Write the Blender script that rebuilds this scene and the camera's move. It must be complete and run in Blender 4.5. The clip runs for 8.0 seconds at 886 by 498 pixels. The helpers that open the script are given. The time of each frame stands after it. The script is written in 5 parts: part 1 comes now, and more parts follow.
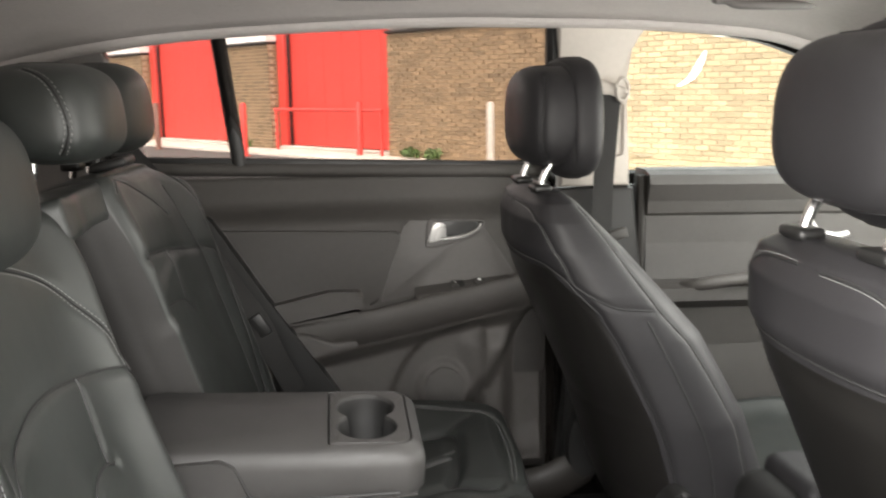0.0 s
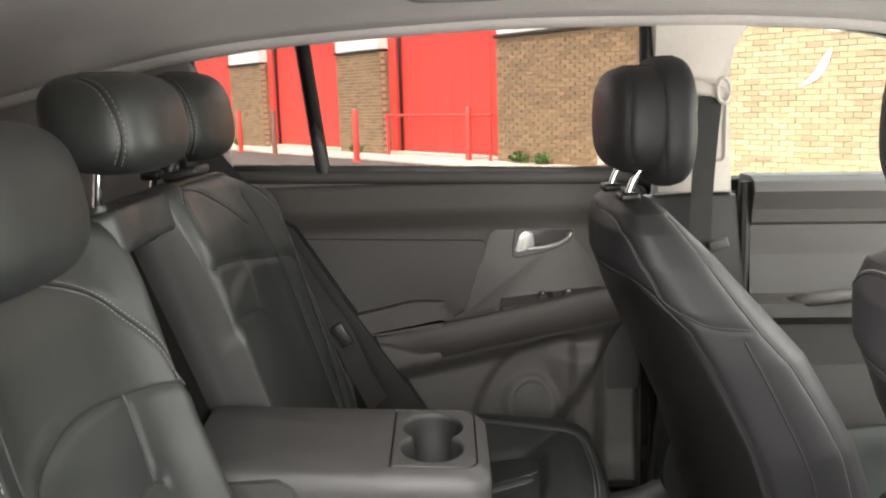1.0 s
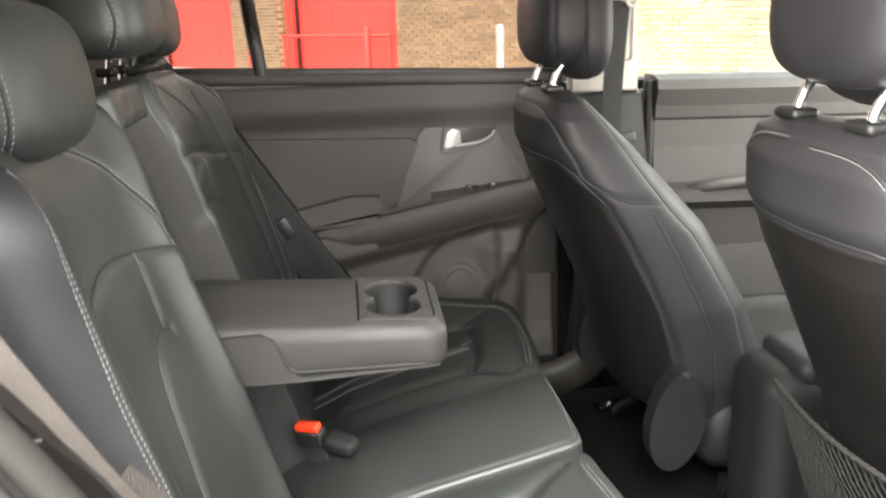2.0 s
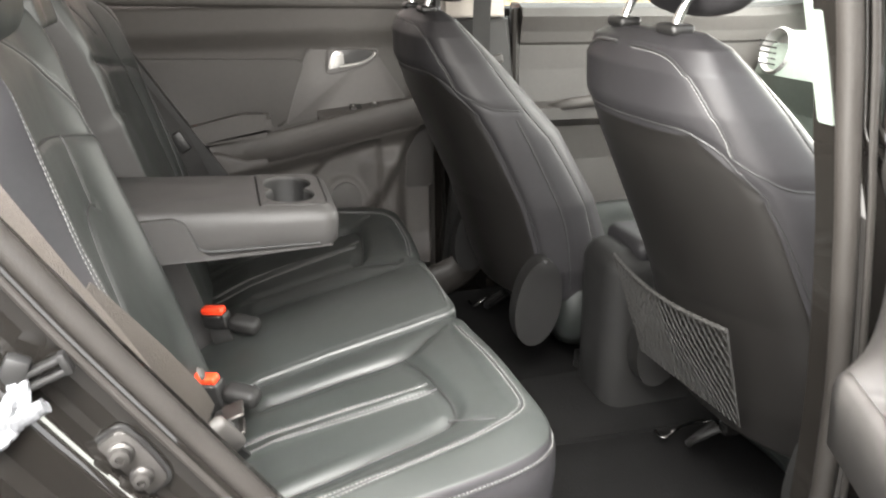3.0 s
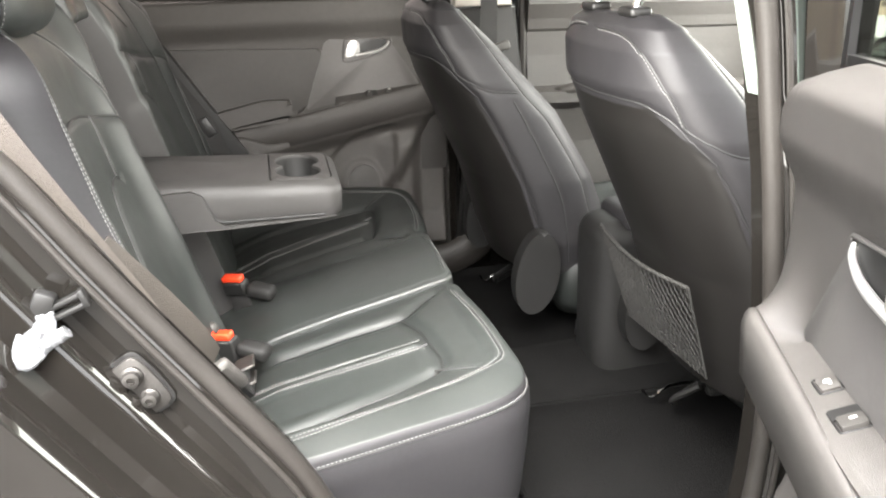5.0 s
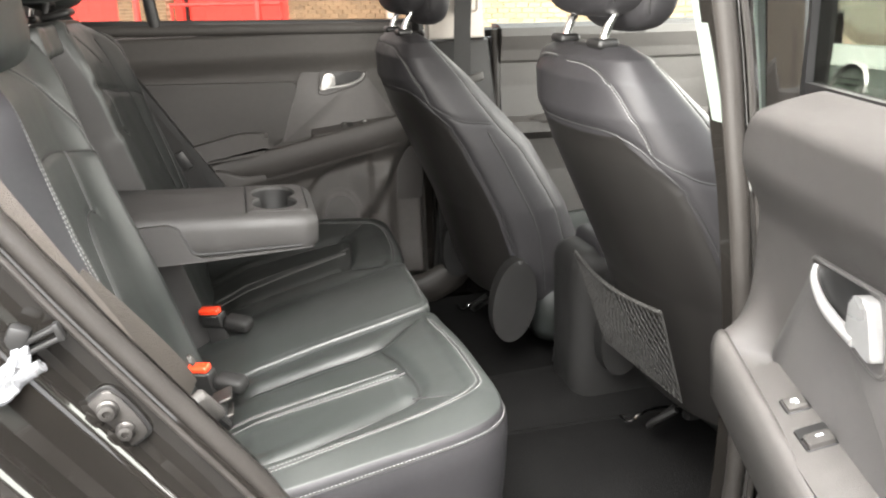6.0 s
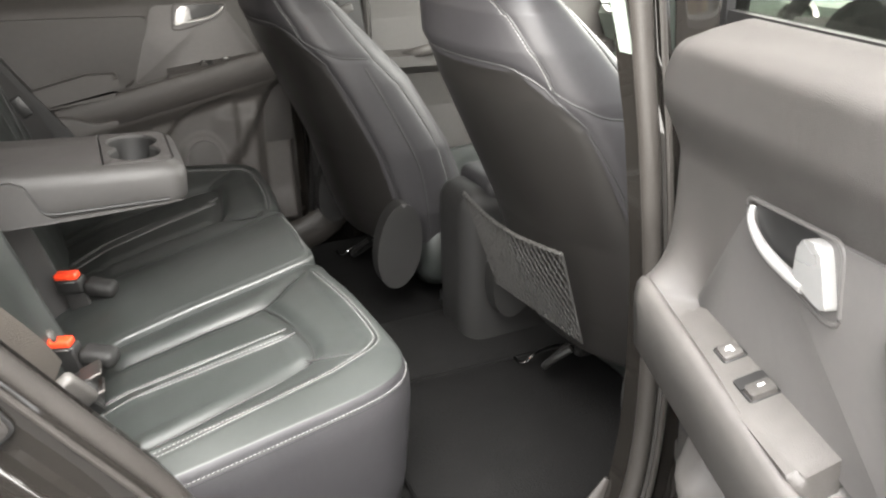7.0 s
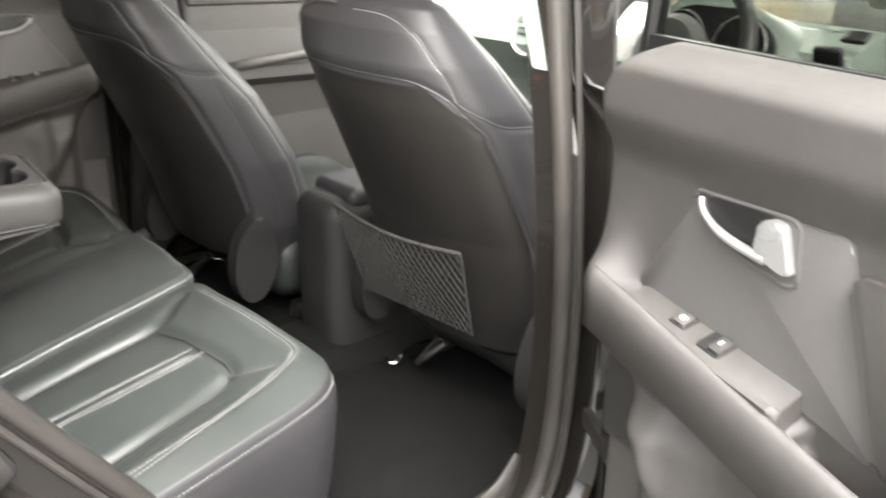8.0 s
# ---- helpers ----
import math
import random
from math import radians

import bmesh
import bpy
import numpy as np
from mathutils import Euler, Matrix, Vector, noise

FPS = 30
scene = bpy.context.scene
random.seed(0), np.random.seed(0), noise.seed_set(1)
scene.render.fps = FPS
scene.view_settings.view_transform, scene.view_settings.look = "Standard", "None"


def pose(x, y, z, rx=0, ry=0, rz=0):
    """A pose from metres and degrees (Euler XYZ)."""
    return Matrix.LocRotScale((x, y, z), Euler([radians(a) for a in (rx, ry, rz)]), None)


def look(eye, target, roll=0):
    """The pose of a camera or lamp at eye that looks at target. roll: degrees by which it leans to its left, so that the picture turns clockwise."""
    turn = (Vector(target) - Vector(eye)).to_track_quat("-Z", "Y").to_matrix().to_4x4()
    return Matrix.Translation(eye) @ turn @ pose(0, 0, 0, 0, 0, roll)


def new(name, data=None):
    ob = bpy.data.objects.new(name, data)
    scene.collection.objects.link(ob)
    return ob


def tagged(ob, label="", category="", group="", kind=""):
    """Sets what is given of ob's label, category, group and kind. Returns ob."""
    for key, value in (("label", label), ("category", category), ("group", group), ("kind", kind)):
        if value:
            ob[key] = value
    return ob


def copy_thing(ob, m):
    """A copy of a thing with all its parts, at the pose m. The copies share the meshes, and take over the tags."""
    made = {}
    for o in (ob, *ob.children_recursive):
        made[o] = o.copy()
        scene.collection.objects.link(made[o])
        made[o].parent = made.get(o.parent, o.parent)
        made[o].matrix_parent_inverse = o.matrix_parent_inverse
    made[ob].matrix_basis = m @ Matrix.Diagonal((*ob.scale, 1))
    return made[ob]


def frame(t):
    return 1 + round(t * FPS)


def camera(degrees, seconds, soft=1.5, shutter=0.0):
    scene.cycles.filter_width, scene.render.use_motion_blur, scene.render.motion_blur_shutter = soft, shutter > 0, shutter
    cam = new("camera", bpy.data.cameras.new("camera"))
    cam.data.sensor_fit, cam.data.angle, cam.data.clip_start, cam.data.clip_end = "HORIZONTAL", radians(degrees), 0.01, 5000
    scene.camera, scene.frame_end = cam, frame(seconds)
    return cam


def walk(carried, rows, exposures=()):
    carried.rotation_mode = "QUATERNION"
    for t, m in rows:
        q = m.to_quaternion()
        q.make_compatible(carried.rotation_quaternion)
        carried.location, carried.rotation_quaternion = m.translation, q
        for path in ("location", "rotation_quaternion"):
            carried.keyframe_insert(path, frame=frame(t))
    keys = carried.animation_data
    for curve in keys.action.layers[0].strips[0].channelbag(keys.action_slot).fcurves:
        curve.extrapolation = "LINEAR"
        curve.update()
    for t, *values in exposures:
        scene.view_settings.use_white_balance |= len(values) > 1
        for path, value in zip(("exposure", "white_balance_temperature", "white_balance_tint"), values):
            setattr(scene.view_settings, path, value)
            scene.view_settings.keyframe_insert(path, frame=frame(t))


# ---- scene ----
cam = camera(54.4, 8.0, soft=2.0, shutter=0.35)
PATH = [
    (0, (-0.328, -1.192, 1.413), (-0.088, 0.76, 1.048), -0.9),
    (0.5, (-0.286, -1.131, 1.419), (-0.245, 0.843, 1.098), -1.0),
    (1, (-0.268, -1.13, 1.411), (-0.284, 0.84, 1.062), -1.8),
    (1.2, (-0.267, -1.138, 1.413), (-0.269, 0.824, 1.026), -2.2),
    (2.3, (-0.393, -1.364, 1.363), (-0.069, 0.524, 0.788), -0.3),
    (2.5, (-0.406, -1.412, 1.36), (-0.012, 0.452, 0.753), 0.6),
    (3, (-0.398, -1.498, 1.343), (0.072, 0.335, 0.698), -0.4),
    (3.5, (-0.357, -1.569, 1.322), (0.075, 0.235, 0.575), -1.4),
    (4, (-0.342, -1.63, 1.326), (0.027, 0.212, 0.64), -3.0),
    (4.2, (-0.339, -1.642, 1.332), (0.041, 0.198, 0.646), -2.8),
    (5.3, (-0.347, -1.65, 1.346), (0.017, 0.215, 0.719), -1.6),
    (5.5, (-0.348, -1.652, 1.346), (0.016, 0.221, 0.75), -1.7),
    (6, (-0.341, -1.663, 1.347), (0.081, 0.199, 0.751), -2.1),
    (6.5, (-0.339, -1.628, 1.33), (0.176, 0.183, 0.655), -2.8),
    (7, (-0.357, -1.563, 1.336), (0.346, 0.155, 0.591), -1.6),
    (7.5, (-0.493, -1.501, 1.365), (0.416, 0.133, 0.655), -0.4),
    (8, (-0.594, -1.503, 1.359), (0.604, -0.077, 0.63), 1.0),
]
walk(cam, [(t, look(e, a, r)) for t, e, a, r in PATH], exposures=[(0.0, 3.25), (1.2, 3.3), (2.3, 3.88), (3.0, 3.78), (3.5, 4.2), (4.0, 4.07), (5.5, 4.05), (6.0, 3.75), (7.0, 3.8), (7.5, 4.1), (8.0, 3.8)])

# ---- world and sun: bright thin overcast ----
SUN_EL, SUN_AZ = radians(58), radians(194)
world = bpy.data.worlds.new("sky")
scene.world = world
world.use_nodes = True
wn = world.node_tree.nodes
sky = wn.new("ShaderNodeTexSky")
sky.sky_type, sky.sun_disc = "NISHITA", False
sky.sun_elevation, sky.sun_rotation = SUN_EL, SUN_AZ
sky.dust_density, sky.air_density, sky.ozone_density = 5.0, 1.2, 1.0
wn["Background"].inputs["Strength"].default_value = 0.15
cloud = wn.new("ShaderNodeHueSaturation")  # thin cloud takes the blue out
cloud.inputs["Saturation"].default_value = 0.04
world.node_tree.links.new(sky.outputs[0], cloud.inputs["Color"])
world.node_tree.links.new(cloud.outputs[0], wn["Background"].inputs["Color"])
sun_data = bpy.data.lights.new("sun", "SUN")
sun_data.energy, sun_data.angle, sun_data.color = 0.8, radians(40), (1.0, 0.94, 0.86)
sun = new("sun", sun_data)
# a sun at azimuth a (clockwise from +y), shining down at SUN_EL
sun.matrix_world = look((0, 0, 0), (-math.sin(SUN_AZ) * math.cos(SUN_EL), -math.cos(SUN_AZ) * math.cos(SUN_EL), -math.sin(SUN_EL)))


def sky_lamp(name, eye, target, w, h, watts, tint=(1.0, 0.965, 0.905)):
    """Stands in an opening for the sky's light through it."""
    data = bpy.data.lights.new(name, "AREA")
    data.shape, data.size, data.size_y, data.energy, data.color = "RECTANGLE", w, h, watts, tint
    lamp = new(name, data)
    lamp.matrix_world = look(eye, target)


sky_lamp("doorway_daylight", (-0.14, -0.72, 1.26), (0.25, 0.5, 1.06), 0.60, 0.54, 1.3)
sky_lamp("windscreen_daylight", (1.16, 0.0, 1.36), (-0.2, 0.0, 0.95), 1.15, 0.62, 3.4)

# ---- materials ----
def mat(name, color, rough=0.5, metal=0.0, var=0.15, scale=6.0, grain=0.0, grain_scale=900.0, coat=0.0, spec=0.5, rvar=0.08, island=0.0, objrand=0.0, crease=0.0):
    """A procedural surface: two scales of colour variation, roughness variation and fine relief."""
    m = bpy.data.materials.new(name)
    m.use_nodes = True
    t = m.node_tree
    n, l = t.nodes, t.links
    b = n["Principled BSDF"]
    b.inputs["Metallic"].default_value = metal
    b.inputs["Coat Weight"].default_value = coat
    b.inputs["Coat Roughness"].default_value = 0.04
    b.inputs["Specular IOR Level"].default_value = spec
    co = n.new("ShaderNodeTexCoord")
    big = n.new("ShaderNodeTexNoise")
    big.inputs["Scale"].default_value, big.inputs["Detail"].default_value = scale, 4
    small = n.new("ShaderNodeTexNoise")
    small.inputs["Scale"].default_value, small.inputs["Detail"].default_value = scale * 17, 3
    l.new(co.outputs["Object"], big.inputs["Vector"])
    l.new(co.outputs["Object"], small.inputs["Vector"])
    add = n.new("ShaderNodeMath")
    add.operation = "ADD"
    l.new(big.outputs["Fac"], add.inputs[0])
    l.new(small.outputs["Fac"], add.inputs[1])
    last = add.outputs[0]
    if island or objrand:
        src = n.new("ShaderNodeNewGeometry").outputs["Random Per Island"] if island else n.new("ShaderNodeObjectInfo").outputs["Random"]
        mul = n.new("ShaderNodeMath")
        mul.operation = "MULTIPLY_ADD"
        l.new(src, mul.inputs[0])
        mul.inputs[1].default_value = (island or objrand) * 2
        l.new(last, mul.inputs[2])
        off = n.new("ShaderNodeMath")
        off.operation = "SUBTRACT"
        l.new(mul.outputs[0], off.inputs[0])
        off.inputs[1].default_value = island or objrand
        last = off.outputs[0]
    ramp = n.new("ShaderNodeMapRange")
    ramp.inputs["From Min"].default_value, ramp.inputs["From Max"].default_value = 0.6, 1.4
    ramp.inputs["To Min"].default_value, ramp.inputs["To Max"].default_value = 1 - var, 1 + var
    ramp.clamp = False
    l.new(last, ramp.inputs["Value"])
    mix = n.new("ShaderNodeMix")
    mix.data_type, mix.blend_type = "RGBA", "MULTIPLY"
    mix.inputs["Factor"].default_value = 1.0
    mix.inputs["A"].default_value = (*color, 1)
    l.new(ramp.outputs["Result"], mix.inputs["B"])
    l.new(mix.outputs["Result"], b.inputs["Base Color"])
    rr = n.new("ShaderNodeMapRange")
    rr.inputs["From Min"].default_value, rr.inputs["From Max"].default_value = 0.3, 0.7
    rr.inputs["To Min"].default_value, rr.inputs["To Max"].default_value = max(0.02, rough - rvar), rough + rvar
    l.new(big.outputs["Fac"], rr.inputs["Value"])
    l.new(rr.outputs["Result"], b.inputs["Roughness"])
    if grain:
        vor = n.new("ShaderNodeTexVoronoi")
        vor.inputs["Scale"].default_value = grain_scale
        l.new(co.outputs["Object"], vor.inputs["Vector"])
        bump = n.new("ShaderNodeBump")
        bump.inputs["Strength"].default_value, bump.inputs["Distance"].default_value = grain, 0.0008
        height = vor.outputs["Distance"]
        if crease:
            fold = n.new("ShaderNodeTexNoise")
            fold.inputs["Scale"].default_value, fold.inputs["Detail"].default_value = 38, 2
            l.new(co.outputs["Object"], fold.inputs["Vector"])
            both = n.new("ShaderNodeMath")
            both.operation = "MULTIPLY_ADD"
            l.new(fold.outputs["Fac"], both.inputs[0])
            both.inputs[1].default_value = crease
            l.new(height, both.inputs[2])
            height = both.outputs[0]
        l.new(height, bump.inputs["Height"])
        l.new(bump.outputs["Normal"], b.inputs["Normal"])
    return m


def glass(name, tint):
    m = bpy.data.materials.new(name)
    m.use_nodes = True
    t = m.node_tree
    t.nodes.remove(t.nodes["Principled BSDF"])
    tr, gl, fr, po, mx = (t.nodes.new("ShaderNode" + k) for k in ("BsdfTransparent", "BsdfGlossy", "LayerWeight", "Math", "MixShader"))
    tr.inputs["Color"].default_value = (*tint, 1)
    gl.inputs["Roughness"].default_value = 0.02
    po.operation = "POWER"
    po.inputs[1].default_value = 4.0
    t.links.new(fr.outputs["Facing"], po.inputs[0])
    t.links.new(po.outputs[0], mx.inputs[0])
    t.links.new(tr.outputs[0], mx.inputs[1])
    t.links.new(gl.outputs[0], mx.inputs[2])
    t.links.new(mx.outputs[0], t.nodes["Material Output"].inputs["Surface"])
    return m


LEATHER = mat("black_leather", (0.0165, 0.0188, 0.0175), 0.47, var=0.10, scale=9, grain=0.08, grain_scale=1900, spec=0.55, crease=6)
LEATHER_BACK = mat("black_leatherette", (0.0090, 0.0083, 0.0077), 0.37, var=0.10, scale=5, grain=0.02, grain_scale=1900, crease=1, rvar=0.03)
LEATHER_SIDE = mat("charcoal_leather", (0.0165, 0.0158, 0.0170), 0.54, var=0.10, scale=8, grain=0.08, grain_scale=1900, spec=0.32, crease=5)
THREAD = mat("pale_thread", (0.19, 0.19, 0.185), 0.8, var=0.2, scale=60)
SEAM = mat("seam_piping", (0.012, 0.012, 0.012), 0.6)
PLASTIC = mat("dark_trim_plastic", (0.042, 0.039, 0.036), 0.5, var=0.12, scale=5, grain=0.5, grain_scale=1100)
PLASTIC_SOFT = mat("soft_charcoal_plastic", (0.055, 0.0508, 0.047), 0.5, var=0.12, scale=5, grain=0.5, grain_scale=1300)
PLASTIC_GREY = mat("satin_grey_plastic", (0.080, 0.0755, 0.072), 0.42, var=0.08, scale=7, grain=0.2, grain_scale=1600)
PLASTIC_BLACK = mat("black_plastic", (0.0095, 0.0093, 0.009), 0.48, var=0.1, scale=12)
PLASTIC_RED = mat("red_plastic", (0.75, 0.05, 0.015), 0.35, var=0.1, scale=30)
SILVER = mat("satin_silver_paint", (0.38, 0.375, 0.365), 0.30, metal=0.55, var=0.05)
CHROME = mat("chrome", (0.8, 0.8, 0.8), 0.08, metal=1.0, var=0.05, rvar=0.03)
STEEL = mat("dull_steel", (0.075, 0.071, 0.067), 0.55, metal=0.9, var=0.25, scale=40)
PLASTIC_DASH = mat("grey_green_dash_plastic", (0.20, 0.235, 0.205), 0.5, var=0.1, scale=5, grain=0.5, grain_scale=1100)
HEADLINER = mat("grey_headliner_cloth", (0.56, 0.525, 0.505), 0.9, var=0.08, scale=7, grain=0.6, grain_scale=1500)
TRIM_BEIGE = mat("pale_grey_pillar_plastic", (0.55, 0.51, 0.46), 0.5, var=0.06, scale=6, grain=0.3, grain_scale=1200)
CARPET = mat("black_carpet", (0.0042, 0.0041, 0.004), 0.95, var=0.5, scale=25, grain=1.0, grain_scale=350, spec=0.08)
PAINT = mat("black_gloss_paint", (0.010, 0.009, 0.008), 0.30, var=0.2, scale=8, coat=1.0, rvar=0.05, spec=0.0)
RUBBER = mat("grey_rubber_seal", (0.021, 0.0188, 0.0168), 0.5, var=0.2, scale=14, grain=0.3, grain_scale=700, spec=0.3)
WHEEL = mat("dark_wheel_leather", (0.026, 0.0255, 0.0245), 0.5, var=0.12, scale=10, grain=0.1, grain_scale=1900)
# near belt in two tones: upper run coloured as lit, lower as shaded
WEBBING = mat("brown_grey_belt_webbing", (0.050, 0.042, 0.035), 0.7, var=0.15, scale=18, grain=0.8, grain_scale=650)
WEBBING_SHADED = mat("shaded_brown_belt_webbing", (0.030, 0.025, 0.020), 0.7, var=0.15, scale=18, grain=0.8, grain_scale=650)
WEBBING_DARK = mat("dark_belt_webbing", (0.013, 0.0125, 0.012), 0.7, var=0.15, scale=18, grain=0.8, grain_scale=650)
NET = mat("grey_net_cord", (0.025, 0.0243, 0.023), 0.8, var=0.25, scale=60, spec=0.2)
WHITE_PRINT = mat("white_print", (0.8, 0.8, 0.78), 0.5)
RED_PAINT = mat("red_door_paint", (0.55, 0.055, 0.042), 0.5, var=0.07, scale=0.8)
RED_POST = mat("red_post_paint", (0.55, 0.05, 0.04), 0.5, var=0.25, scale=4)
RUST = mat("brown_post_paint", (0.16, 0.08, 0.06), 0.6, var=0.3, scale=5)
WHITE_PAINT = mat("white_fascia_paint", (0.78, 0.77, 0.74), 0.55, var=0.06, scale=1.5)
BRICK = mat("buff_brown_brick", (0.215, 0.152, 0.088), 0.85, var=0.2, scale=5, grain=0.6, grain_scale=60, objrand=0.5)
BRICK_FAR = mat("buff_brown_brick_joined", (0.215, 0.152, 0.088), 0.85, var=0.2, scale=5, grain=0.6, grain_scale=60, island=0.5)
MORTAR = mat("pale_mortar", (0.38, 0.32, 0.23), 0.95, var=0.2, scale=4, grain=0.5, grain_scale=80)
CONCRETE = mat("pale_concrete", (0.42, 0.39, 0.34), 0.9, var=0.25, scale=2.0, grain=0.5, grain_scale=60)
ASPHALT = mat("worn_asphalt_yard", (0.062, 0.059, 0.055), 0.9, var=0.3, scale=1.2, grain=0.8, grain_scale=90)
LEAF = mat("green_leaf", (0.07, 0.12, 0.03), 0.6, var=0.4, scale=3, island=0.6)
TAN_BRICK = mat("tan_brick", (0.45, 0.35, 0.24), 0.85, var=0.3, scale=2)
DIRT = mat("dark_dirt", (0.15, 0.115, 0.075), 0.9, var=0.4, scale=20)
BARK = mat("brown_bark", (0.12, 0.09, 0.06), 0.9, var=0.3, scale=12)
GLASS_TINT = glass("privacy_glass", (0.555, 0.52, 0.50))
FILM = mat("milky_plastic_film", (0.10, 0.102, 0.107), 0.22, var=0.25, scale=60, coat=1.0)
MATTE_BLACK = mat("matte_black_plastic", (0.009, 0.0088, 0.0085), 0.62, var=0.1, scale=12, grain=0.2, grain_scale=1200, spec=0.3)
PILLAR_GREY = mat("grey_pillar_plastic", (0.20, 0.188, 0.182), 0.6, var=0.08, scale=6, grain=0.3, grain_scale=1200)
ARM_VINYL = mat("charcoal_vinyl", (0.029, 0.0278, 0.0268), 0.5, var=0.10, scale=7, grain=0.3, grain_scale=1500, spec=0.4)
RECESS = mat("charcoal_lining", (0.0125, 0.0115, 0.011), 0.55, var=0.2, scale=9, grain=0.3, grain_scale=900)
GLASS_LIGHT = glass("lightly_tinted_glass", (0.42, 0.43, 0.41))
GLASS_CLEAR = glass("clear_glass", (0.88, 0.90, 0.875))


# ---- mesh helpers ----
def part(name, bm, material, parent=None, label="", smooth=True):
    me = bpy.data.meshes.new(name)
    bmesh.ops.recalc_face_normals(bm, faces=bm.faces)
    bm.to_mesh(me)
    bm.free()
    me.materials.append(material)
    if smooth:
        me.shade_smooth()
        me.set_sharp_from_angle(angle=radians(40))
    ob = new(name, me)
    ob.parent = parent
    return tagged(ob, label)


def raw(name, verts, faces, material, parent=None, label="", smooth=True, kind=""):
    me = bpy.data.meshes.new(name)
    me.from_pydata([tuple(map(float, v)) for v in verts], [], faces)
    me.update()
    me.materials.append(material)
    if smooth:
        me.shade_smooth()
    ob = new(name, me)
    ob.parent = parent
    return tagged(ob, label, kind=kind)


def thing(name, label, category, at=None, group="", kind=""):
    ob = new(name)
    ob.empty_display_size = 0.1
    if at is not None:
        ob.matrix_world = at
    return tagged(ob, label, category, group, kind)


def spline(points, step=0.01, closed=False):
    """Catmull-Rom through the points, resampled at an even step."""
    p = np.array(points, float)
    n = len(p)
    out = []
    for i in range(n if closed else n - 1):
        a, b, c, d = (p[(i + k) % n] if closed else p[min(max(i + k, 0), n - 1)] for k in (-1, 0, 1, 2))
        for t in np.linspace(0, 1, 24, endpoint=False):
            out.append(0.5 * (2 * b + (c - a) * t + (2 * a - 5 * b + 4 * c - d) * t * t + (3 * b - a - 3 * c + d) * t ** 3))
    out.append(out[0] if closed else p[-1])
    out = np.array(out)
    seg = np.r_[0, np.cumsum(np.linalg.norm(np.diff(out, axis=0), axis=1))]
    k = max(2, int(seg[-1] / step) + 1)
    s = np.linspace(0, seg[-1], k + (1 if closed else 0))
    if closed:
        s = s[:-1]
    return np.stack([np.interp(s, seg, out[:, i]) for i in range(p.shape[1])], 1)


def even(points, step=0.01):
    """A closed outline resampled at an even step along its straight pieces."""
    p = np.array(list(points) + [points[0]], float)
    seg = np.r_[0, np.cumsum(np.linalg.norm(np.diff(p, axis=0), axis=1))]
    s = np.linspace(0, seg[-1], max(8, int(seg[-1] / step)), endpoint=False)
    return np.stack([np.interp(s, seg, p[:, i]) for i in range(2)], 1)


def rounded(points, r=0.02, k=5):
    """An outline with its corners rounded."""
    p = [Vector((*q, 0)) for q in points]
    out = []
    for i in range(len(p)):
        a, b, c = p[i - 1], p[i], p[(i + 1) % len(p)]
        d1, d2 = (a - b), (c - b)
        rr = min(r, d1.length * 0.45, d2.length * 0.45)
        s, e = b + d1.normalized() * rr, b + d2.normalized() * rr
        for j in range(k + 1):
            t = j / k
            q = s * (1 - t) ** 2 + b * (2 * t * (1 - t)) + e * t * t
            out.append((q.x, q.y))
    return out


def step(t, a, b):
    t = np.clip((t - a) / (b - a), 0, 1)
    return t * t * (3 - 2 * t)


def rbox(size, bevel=0.005, seg=2, at=None, bm=None, taper=(1, 1)):
    """A bevelled box, tapered towards its top."""
    b = bm or bmesh.new()
    g = bmesh.ops.create_cube(b, size=1.0)["verts"]
    for v in g:
        k = taper if v.co.z > 0 else (1, 1)
        v.co = Vector((v.co.x * size[0] * k[0], v.co.y * size[1] * k[1], v.co.z * size[2]))
    es = list({e for v in g for e in v.link_edges})
    r = bmesh.ops.bevel(b, geom=es, offset=bevel, segments=seg, profile=0.5, affect="EDGES")
    if at is not None:
        vs = {v for f in r["faces"] for v in f.verts} | {v for v in g if v.is_valid}
        bmesh.ops.transform(b, matrix=at, verts=list(vs))
    return b


def tube(points, radius, sides=10, closed=False, bm=None, flat=(1, 1), up=(0, 0, 1), caps=True):
    """A swept tube; flat squeezes it along its side and its up."""
    b = bm or bmesh.new()
    p = [Vector(q) for q in points]
    n, rings = len(p), []
    for i in range(n):
        a, c = (p[i - 1], p[(i + 1) % n]) if closed else (p[max(i - 1, 0)], p[min(i + 1, n - 1)])
        d = (c - a).normalized()
        s = d.cross(Vector(up))
        s = s.normalized() if s.length > 1e-4 else d.orthogonal().normalized()
        w = s.cross(d)
        r = radius[i] if isinstance(radius, (list, tuple, np.ndarray)) else radius
        rings.append([b.verts.new(p[i] + s * (math.cos(2 * math.pi * k / sides) * r * flat[0]) + w * (math.sin(2 * math.pi * k / sides) * r * flat[1])) for k in range(sides)])
    for i in range(n if closed else n - 1):
        x, y = rings[i], rings[(i + 1) % n]
        for k in range(sides):
            b.faces.new((x[k], x[(k + 1) % sides], y[(k + 1) % sides], y[k]))
    if not closed and caps:
        b.faces.new(rings[0])
        b.faces.new(rings[-1])
    return b


